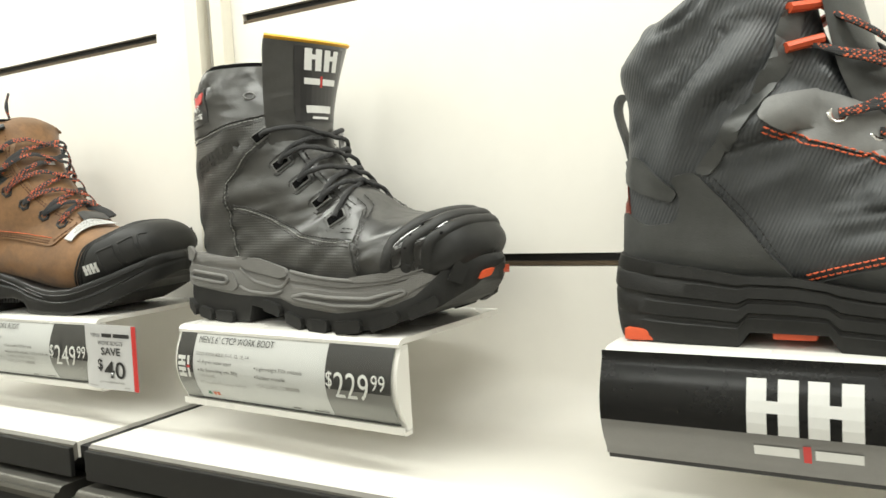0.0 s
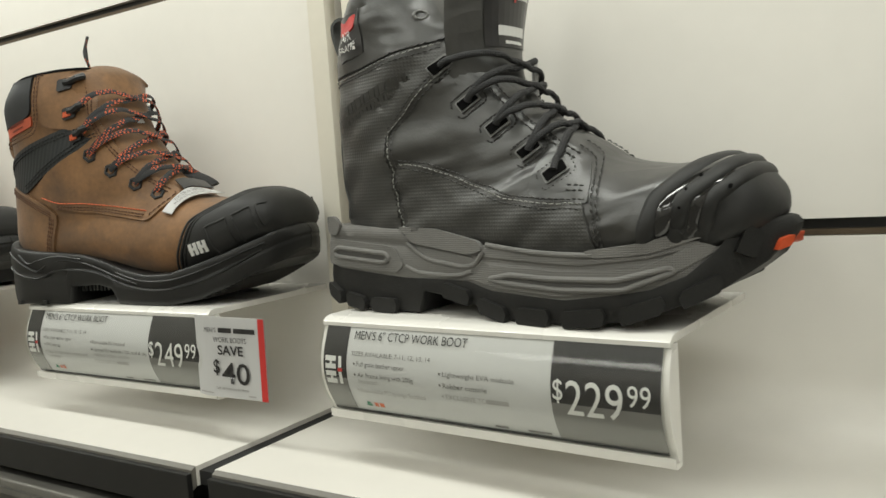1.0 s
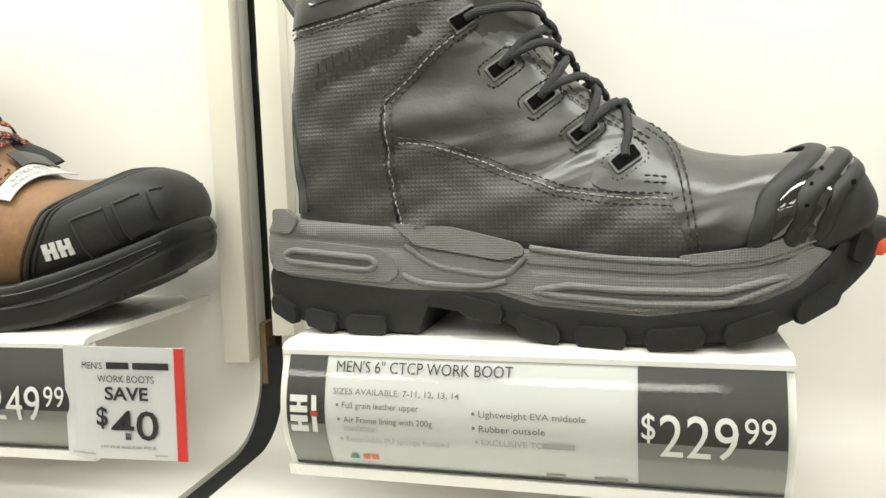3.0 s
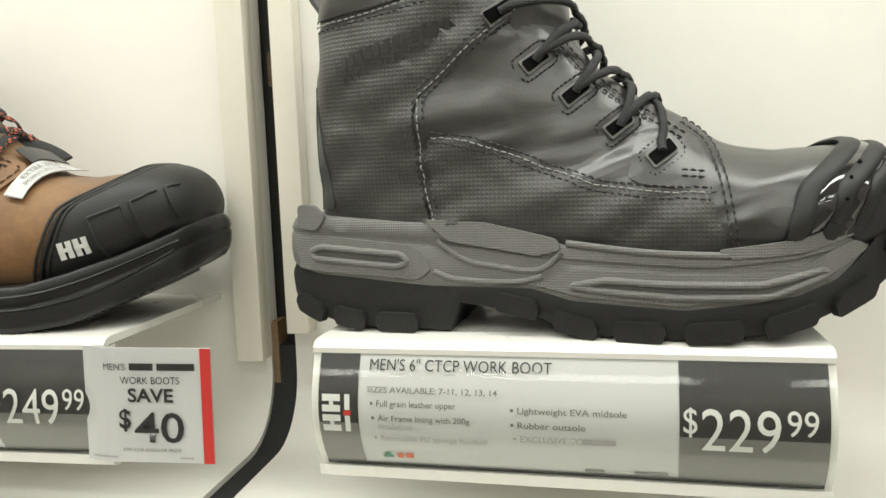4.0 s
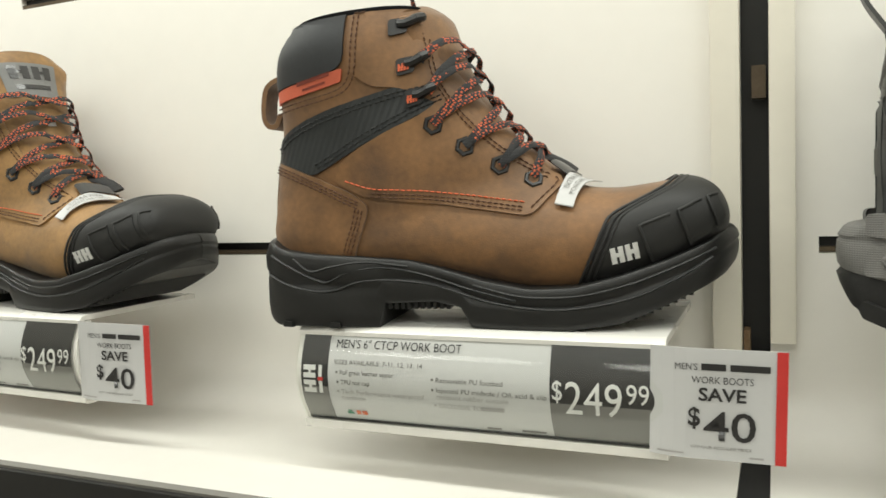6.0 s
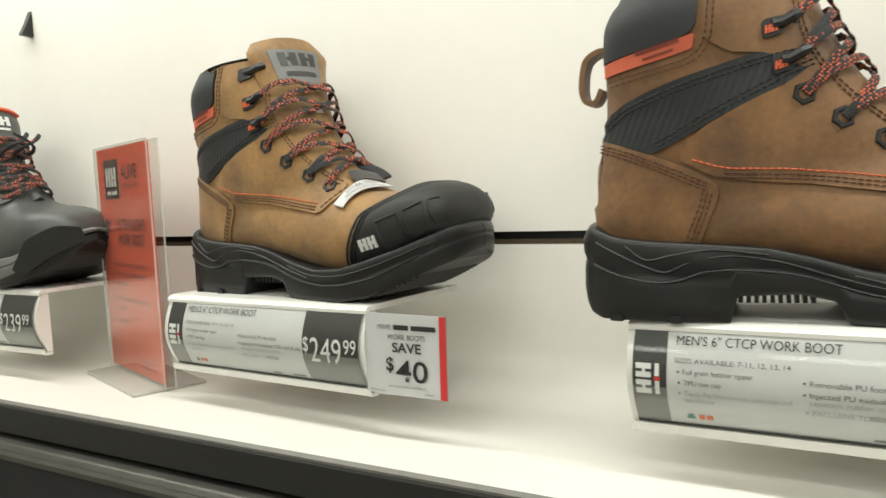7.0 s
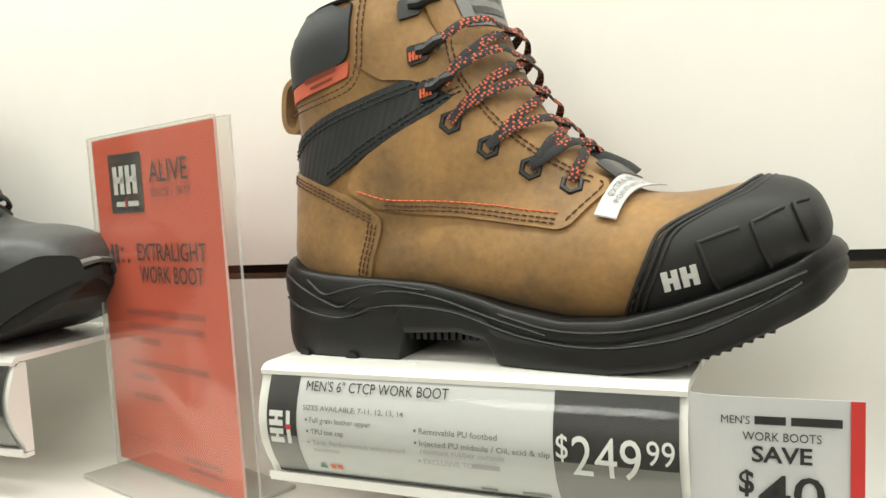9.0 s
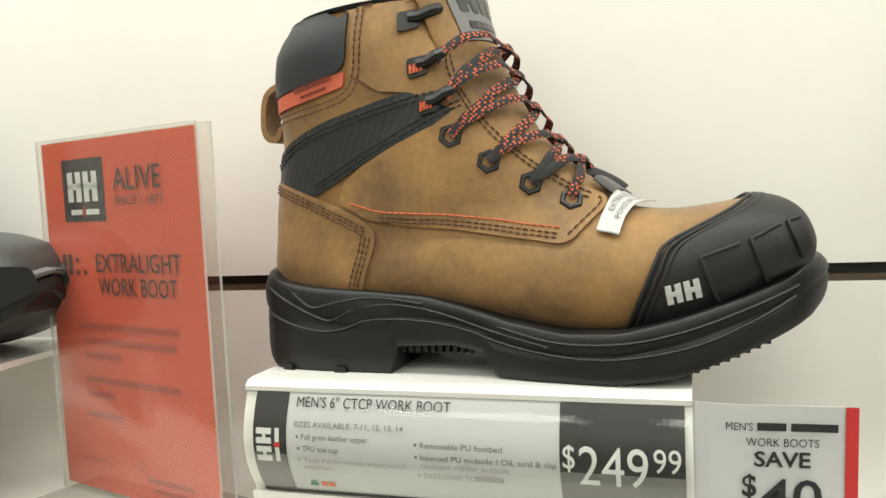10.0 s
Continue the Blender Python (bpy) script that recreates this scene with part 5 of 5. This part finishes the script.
    # panels
    panel(last, b, "quarter", [(20, 56), (19, 100), (21, 130), (25, 153), (46, 154), (122, 164), (132, 160), (84, 116), (81, 108), (82, 94), (86, 52)], 1.2, EMBOSS, 4, label="embossed black leather quarter")
    panel(last, b, "side_panel", [(88, 50), (87, 97), (117, 91), (157, 75), (182, 69), (218, 66), (226, 40), (150, 40)], 1.1, EMBOSS, 3, label="embossed black leather side panel")
    panel(last, b, "heel_strip", [(17, 60), (16, 124), (22, 126), (34, 62)], 1.8, CHAR_L, 3)
    panel(last, b, "collar_panel", [(24, 157), (29, 190), (39, 204), (62, 210), (100, 210), (113, 192), (126, 170), (60, 159)], 1.6, BLACKL, 6, label="padded leather collar panel")
    dbl = [smooth_line([(27, 153.5), (60, 156), (122, 166)]), smooth_line([(133, 158), (108, 139), (84, 117)]), smooth_line([(83, 114), (82.5, 96), (84, 74), (88, 54)]), smooth_line([(89, 95), (117, 89), (157, 73), (182, 67), (218, 64)])]
    seam(last, b, [offset_curve(c, 1.2) for c in dbl], GREY_T, 1.9, dash=2.6, gap=1.3, rad=0.34, name="grey_stitching")
    seam(last, b, [l for c in dbl for l in (offset_curve(c, -1.4), offset_curve(c, 3.8))], DARK_T, 1.4, dash=2.2, gap=1.4, rad=0.42, name="dark_stitching")
    fr = smooth_line([(206, 98), (216, 90), (221, 78), (224, 62), (227, 42)])
    seam(last, b, [fr, offset_curve(fr, 2.8), *(offset_curve(smooth_line([(208, 93), (192, 103.5), (174, 116), (159, 131), (148, 145)]), d) for d in (0, 2.8)), smooth_line([(206, 76), (217, 75)], 4), smooth_line([(206, 73.4), (217, 72.4)], 4)], DARK_T, 1.2, rad=0.45)
    panel(last, b, "vamp_edge", [(204, 97), (214, 90), (219, 78), (221, 66), (217, 66), (190, 70), (182, 73), (186, 92), (196, 102)], 0.9, BLACKL, 3)
    rnd = random.Random(9)
    for row, z, n, x in ((0, 131, 12, 44), (1, 124.5, 13, 44)):
        bm = bmesh.new()
        for k in range(n):
            w = (2.4 + 1.4 * rnd.random() if row == 0 else 1.5)
            xx = x + k * (4.9 if row == 0 else 4.2)
            inlay(bm, mmp([(xx, z + k * 1.3), (xx + w, z + k * 1.3 + 0.9), (xx + w, z + k * 1.3 + (6.5 if row == 0 else 4.0)), (xx, z + k * 1.3 + (5.6 if row == 0 else 3.1))]), 0.0016, last.lay(-1))
        tagged(part("embossed_line", bm, BLACKL, b, "raised embossed brand line"), kind="stuff")
    panel(last, b, "badge", [(44, 165), (44, 194), (66, 197), (69, 169)], 2.4, INK, 1.5, (-1,), "small woven badge")
    for poly, mt in (([(46, 182), (46, 192), (52, 190), (58, 194.5), (64, 194.5), (62, 186), (54, 182)], REDINK),):
        panel(last, b, "badge_print", poly, 2.8, mt, 1, (-1,))
    for txt, z0 in (("AIR", 178.5), ("FRAME", 171.5)):
        write_fit("badge_word", txt, lambda p, q, h: last.lay(-1)(p, q + (p - 0.054) * 0.12, 0.0027 + h), 0.049 if txt == "AIR" else 0.045, 0.060 if txt == "AIR" else 0.064, z0 * MM, (z0 + 5) * MM, WHITEINK, b)
    cap = toe_cap(last, b, [(244, 20), (247, 42), (255, 66), (272, 80), (286, 92)], 2.4, CAPRUB, "toe_bumper", "moulded black toe bumper")
    bl = [(244, 20), (247, 42), (255, 66), (270, 79), (282, 87), (287, 96)]
    cap_ridge(last, cap, bl, 3.5, 4.6, 2.2, CAPRUB, 1.0, 2.0, "bumper_flap")
    cap_ridge(last, cap, bl, 11.0, 3.8, 1.9, GLOSS, 1.0, 0.9, "bumper_inset")
    cap_ridge(last, cap, bl, 17.5, 4.2, 2.4, CAPRUB, 1.0, 2.1, "bumper_arch")
    cap_ridge(last, cap, bl, 24.0, 3.2, 1.9, GLOSS, 1.0, 0.9, "bumper_inset")
    cap_ridge(last, cap, bl, 29.5, 4.0, 2.2, CAPRUB, 1.0, 1.8, "bumper_arch")
    # small bright metal chips set in as the glints on the bumper
    for x, z in ((269, 74), (279, 72)):
        panel(last, cap, "bumper_glint", [(x - 2, z - 2), (x + 1, z - 1), (x + 2.5, z + 2), (x - 0.5, z + 1)], 3.3, CHROME, 0.6, (-1,), step=0.002)
    bm = bmesh.new()
    for x, z in ((271, 62), (274, 69), (279, 75), (291, 70)):
        inlay(bm, rounded(mmp([(x - 0.7, z - 0.7), (x + 0.7, z - 0.7), (x + 0.7, z + 0.7), (x - 0.7, z + 0.7)]), 0.0005, 3), 0.0047, last.lay(-1))
    tagged(part("bumper_hole", bm, LINING, cap), kind="stuff")
    # tongue, eyelets, laces
    face = tongue(b, [(218, 87), (200, 98), (183, 109), (166, 124), (152, 144), (149, 168), (152, 194), (156, 217), (158, 226)], [14, 20, 25, 30, 34, 37, 40, 43, 43], BLACKL, 8, 13, "tall black leather tongue", twist=0.12)
    bm = bmesh.new()
    tube(bm, [face(q, 1.0, 0.0) + Vector((-0.003, 0, 0.001)) for q in np.linspace(-0.98, 0.98, 24)], 0.0045, 0.0024, 8, up=Vector((0, 0, 1)))
    part("tongue_binding", bm, YELLOW, b, "yellow tongue binding", 60)

    def tp(a, c, lift):
        return face((a + 0.005) / 0.044, c, lift)
    bars("tongue_label", [(-0.030, 0.022, 0.60, 0.94)], tp, INK, b, 0.0008)
    bars("tongue_mark", mark_rects(-0.022, 0.80, 0.036, 0.12), tp, WHITEINK, b, 0.0014)
    bars("tongue_line", [(-0.022, -0.006, 0.745, 0.77), (-0.003, 0.014, 0.745, 0.77)], tp, WHITEINK, b, 0.0014)
    bars("tongue_tick", [(-0.0055, -0.0035, 0.735, 0.78)], tp, REDINK, b, 0.0014)
    bars("tongue_word", [(-0.020, 0.010, 0.635, 0.665), (-0.014, 0.006, 0.61, 0.62)], tp, WHITEINK, b, 0.0014)
    eyes = []
    for x, z in ((197.5, 84), (178, 98), (158, 114), (139.5, 130), (123, 153)):
        pr = []
        for s in (-1, 1):
            pl = last.lay(s)
            t0 = Vector((x, z))
            ax, az = Vector((0.80, 0.60)), Vector((-0.60, 0.80))

            def rect(hw, hh):
                return [tuple((t0 + ax * (hw * i) + az * (hh * j)) * MM) for i, j in ((-1, -1), (1, -1), (1, 1), (-1, 1))]
            seam(last, b, [[(p[0] / MM, p[1] / MM) for p in rounded(rect(9.6, 6.6), 0.0035, 3)]], DARK_T, 0.7, (s,), 1.5, 0.9, 0.42, "eyelet_stitching")
            bm = bmesh.new()
            inlay(bm, rounded(rect(6.8, 4), 0.0012, 3), 0.0020, pl)
            e = part("eyelet", bm, GREYTRIM, b, "grey rectangular eyelet", 40)
            bm = bmesh.new()
            inlay(bm, rounded(rect(5.9, 2.9), 0.0008, 3), 0.0028, pl)
            part("eyelet_hole", bm, LINING, e)
            pr.append(pl(x * MM, z * MM, 0.003))
        eyes.append(pr)
    for x, z in ((108, 186),):
        pr = [eyelet(b, last, x, z, s, 5.5, 3.2, 2.6, 8, GREYTRIM, squash=0.7) for s in (-1, 1)]
        eyes.append([c + n * 0.003 for c, n in pr])

    def bridge(k, q):
        t = [0.15, 0.25, 0.37, 0.48, 0.57, 0.62, 0.64]
        i = min(int(k), 5)
        return face((-1 + 2 * q) * 0.85, t[i] + (t[i + 1] - t[i]) * (k - i), 0.0034)
    laces(b, eyes[:5], bridge, LACE, 2.2, 1.8, 0, 8, "", 0.0065)
    bm = bmesh.new()
    c = face(0.55, 0.50, 0.006)
    box(bm, c.x - 0.001, c.x + 0.001, c.y - 0.0025, c.y + 0.0025, c.z - 0.013, c.z + 0.013)
    part("tongue_tab", bm, PAPER, b, "small white side label")
    pull_loop(b, [(34, 196), (18, 203), (9, 198), (13, 180), (24, 162)], 8, 2.2, CHAR_L, label="black heel pull loop")
    return b


TRAIL = [
    (52, 206, 118, 236, 38), (22, 188, 121, 206, 44), (8, 168, 126, 182, 43), (12, 146, 134, 162, 41), (11, 120, 148, 143, 40), (9, 95, 162, 128, 39), (7, 70, 178, 116, 38), (8, 46, 190, 107, 37),
    (34, 36, 200, 100, 39), (80, 33, 208, 94, 41), (130, 29, 220, 90, 44), (175, 22, 238, 87, 48), (213, 20, 256, 86, 49), (248, 28, 274, 83, 46), (276, 38, 290, 78, 38), (294, 48, 300, 68, 24), (303, 54, 304, 58, 5)]


def trail_boot(m, label, group, tall=True):
    """A charcoal technical boot with orange details; tall: mesh upper, else a smooth vamp over a grey midsole."""
    b = thing("work_boot", m, label, "boot", group)
    st = TRAIL if tall else [(x0 + 4, z0 * (0.86 if k < 5 else 1), x1, z1 * (0.86 if k < 5 else 1), w) for k, (x0, z0, x1, z1, w) in enumerate(TRAIL)]
    last = Last(st, 0.66, wrinkle=30.0 if tall else 2.0, seed=2.3, fold=34, calm=tall)
    upper(last, b, CHAR if tall else CHAR_L, label="charcoal ribbed mesh upper" if tall else "charcoal leather upper")
    opening(last, b)
    plan = [(0, 0), (1.5, 12), (6, 23), (16, 31), (35, 37), (70, 39), (105, 40), (140, 43), (175, 49), (210, 53), (240, 52), (265, 47), (286, 36), (300, 21), (307, 9), (310, 0)]
    bot = [(0, 8), (5, 1), (80, 0), (86, 9), (128, 9), (134, 0), (205, 0), (230, 4), (255, 11), (277, 19), (298, 33), (310, 47)]
    top = [(0, 55), (30, 50), (60, 46), (84, 42), (110, 41), (150, 34), (200, 31), (235, 35), (262, 42), (285, 52), (310, 62)]
    rings = [(0, -5), (0, -0.5), (0.08, 0.8), (0.26, 1.6), (0.29, 0.2), (0.33, 0.2), (0.36, 1.8), (0.52, 1.6), (0.55, 0.2), (0.59, 0.2), (0.62, 2.0), (0.80, 1.6), (0.83, 0.4), (0.87, 1.8), (1, 1.2), (1, -6)]
    if tall:
        Sole(plan, top, bot, rings).build(b, "sole", OUTRUB, "grooved charcoal rubber sole")
        for poly in ((11, 42), (98, 122)):
            bm = bmesh.new()
            box(bm, poly[0] * MM, poly[1] * MM, -0.036, 0.036, 0.0008 if poly[0] < 50 else 0.0045, 0.0085 if poly[0] < 50 else 0.0125, bevel=0.002)
            part("sole_insert", bm, ORANGE, b, "orange rubber sole insert", 40)
    else:
        md = [(0, 20), (80, 16), (150, 12), (205, 9), (235, 16), (255, 26), (285, 44), (310, 58)]
        out = Sole(plan, md, bot, [(0, -5), (0, -0.5), (0.2, 1), (0.8, 1), (1, 0.4), (1, -6)])
        out.build(b, "outsole", RUBBER, "black rubber outsole")
        Sole(plan, top, md, [(0, -4), (0, 1), (0.1, 2), (0.45, 2.2), (0.5, 1.2), (0.56, 1.2), (0.62, 2.4), (0.95, 1.6), (1, 0.5), (1, -6)]).build(b, "midsole", GREYSOLE, "grey foam midsole")
        for s in (-1, 1):
            bm = bmesh.new()
            inlay(bm, rounded(mmp([(240, 20), (262, 52), (290, 66), (304, 64), (306, 48), (285, 34), (262, 18)]), 0.004, 4), 0.0042, out.wall(s, 0.0), 0.005)
            part("toe_rand", bm, RUBBER, b, "black rubber toe rand", 40)
    panel(last, b, "lace_facing", [(95, 131), (100, 141), (124, 145), (147, 134), (170, 116), (192, 102), (198, 95), (186, 90), (150, 107), (120, 117)], 2.4, GREYTRIM if tall else CHAR_L, 4, label="grey leather lace facing")
    f = smooth_line([(99, 128), (120, 119), (150, 109), (186, 92)])
    seam(last, b, [offset_curve(f, -1.5), offset_curve(f, -4)], ORANGE_T, 2.4, rad=0.5, name="orange_stitching")
    if tall:
        panel(last, b, "heel_counter", [(8, 46), (10, 82), (26, 72), (46, 74), (50, 86), (44, 102), (58, 104), (76, 84), (96, 58), (112, 40), (60, 44)], 2.4, CHAR_L, 5, label="smooth charcoal heel overlay")
        panel(last, b, "ankle_overlay", [(58, 104), (66, 100), (98, 138), (112, 160), (118, 190), (108, 190), (100, 160), (88, 140)], 2.6, CHAR_L, 4)
        panel(last, b, "heel_ribbon", [(8, 58), (9, 100), (12, 100), (14, 80), (15, 58)], 1.2, DULLRED, 2, label="dull red woven heel strip")
        panel(last, b, "heel_patch", [(9, 112), (13, 98), (24, 92), (44, 86), (48, 92), (36, 102), (22, 116)], 2.2, CHAR_L, 3)
        seam(last, b, [smooth_line([(100, 52), (84, 76), (66, 98)]), smooth_line([(104, 53), (88, 77), (69, 100)])], BLACK_T, 2.5)
        g = smooth_line([(118, 40), (140, 46), (165, 52), (195, 54)])
        seam(last, b, [g, offset_curve(g, 3)], ORANGE_T, 1.4, rad=0.5, name="orange_stitching")
        panel(last, b, "toe_overlay", [(112, 36), (140, 44), (165, 50), (200, 52), (240, 60), (262, 70), (296, 60), (290, 44), (240, 32), (180, 26)], 2.4, CHAR_L, 4)
    face = tongue(b, [(210, 94), (196, 106), (180, 118), (165, 136), (152, 160), (144, 188 if tall else 172), (138, 215 if tall else 188), (132, 242 if tall else 200)], [14, 18, 22, 26, 29, 32, 34, 33], CHAR_L, 8, 11, "padded charcoal tongue")

    def tp(a, c, lift):
        return face(a / 0.033, c, lift)
    bars("tongue_mark", mark_rects(-0.015, 0.80, 0.028, 0.10), tp, WHITEINK, b, 0.0012)
    bars("tongue_line", [(-0.014, 0.012, 0.75, 0.775)], tp, WHITEINK, b, 0.0012)
    bm = bmesh.new()
    tube(bm, [face(q, 1.0, 0.0) + Vector((-0.003, 0, 0.001)) for q in np.linspace(-0.95, 0.95, 20)], 0.006, 0.0035, 8, up=Vector((0, 0, 1)))
    part("tongue_binding", bm, ORANGE, b, "orange tongue edge", 60)
    eyes = []
    for x, z in ((183, 99), (168, 109), (153, 118), (134, 130)):
        pr = [eyelet(b, last, x, z, s, 5.4, 2.9, 1.8, 14, CHROME) for s in (-1, 1)]
        eyes.append([c + n * 0.003 for c, n in pr])
    for x, z in ((114, 168), (116, 190)) if tall else ((120, 146), (116, 160)):
        pr = []
        for s in (-1, 1):
            pl = last.lay(s)
            bm = bmesh.new()
            tube(bm, [pl((x - 6) * MM, z * MM, 0.003), pl(x * MM, z * MM, 0.006), pl((x + 8) * MM, (z + 2) * MM, 0.009)], 0.005, 0.003, 8, up=Vector((0, 0, 1)))
            part("lace_hook", bm, ORANGE, b, "orange lace hook", 40)
            pr.append(pl((x + 5) * MM, z * MM, 0.008))
        eyes.append(pr)

    def bridge(k, q):
        t = [0.08, 0.18, 0.30, 0.42, 0.53, 0.62, 0.70]
        i = min(int(k), 5)
        return face((-1 + 2 * q) * 0.92, t[i] + (t[i + 1] - t[i]) * (k - i), 0.0045)
    laces(b, eyes, bridge, FLECK_LACE, 2.8, 1.6, 0, 12)
    bm = bmesh.new()
    for k in range(3):
        c = face(0.2 * k - 0.1, 0.66, 0.008)
        tube(bm, [c + Vector((0.018 + 0.016 * math.cos(a), 0.014 * math.sin(a) * (-1) ** k, -0.012 - 0.018 * math.sin(a * 0.5))) for a in np.linspace(2.2, 7.2, 24)], 0.0026, 0.0016, 8, 0, 0.8, Vector((0.3, 0.6, 0.7)))
    part("lace_bow", bm, [LACE, ORANGE_T], b, "", 60)
    pull_loop(b, [(14, 152), (6, 156), (2, 149), (4, 137), (8, 124), (10, 114)] if tall else [(16, 150), (6, 154), (2, 146), (8, 130), (14, 118)], 7, 2.2, CHAR_L, label="charcoal heel pull loop")
    return b


GROUP = "boots on the display shelf"
hk = hiker(pose(-1.3758, 0.5432, R_TOP, 0, 0, -3.45), TAN, "tan nubuck work boot with a black toe cap on a riser", GROUP, False, 4.0)
hk.scale = (1.0225, 1.0225, 1.0225)
hk = hiker(pose(-0.9657, 0.4941, R_TOP, 0, 0, 9.29), BROWN, "brown nubuck work boot with a black toe cap on a riser", GROUP, True, 0.0, True)
hk.scale = (1.0125, 1.0125, 1.0125)
safety_boot(pose(-0.6055, 0.529, R_TOP + 0.001, 0, 0, -4), "black leather safety boot with a grey midsole on a riser", GROUP)
trail_boot(pose(-0.203, 0.518, R_TOP, 0, 0, 0), "charcoal mesh work boot with orange details on a riser", GROUP)
trail_boot(pose(-1.838, 0.525, R_TOP, 0, 0, 0), "charcoal leather work boot with a grey midsole on a riser", GROUP, False)
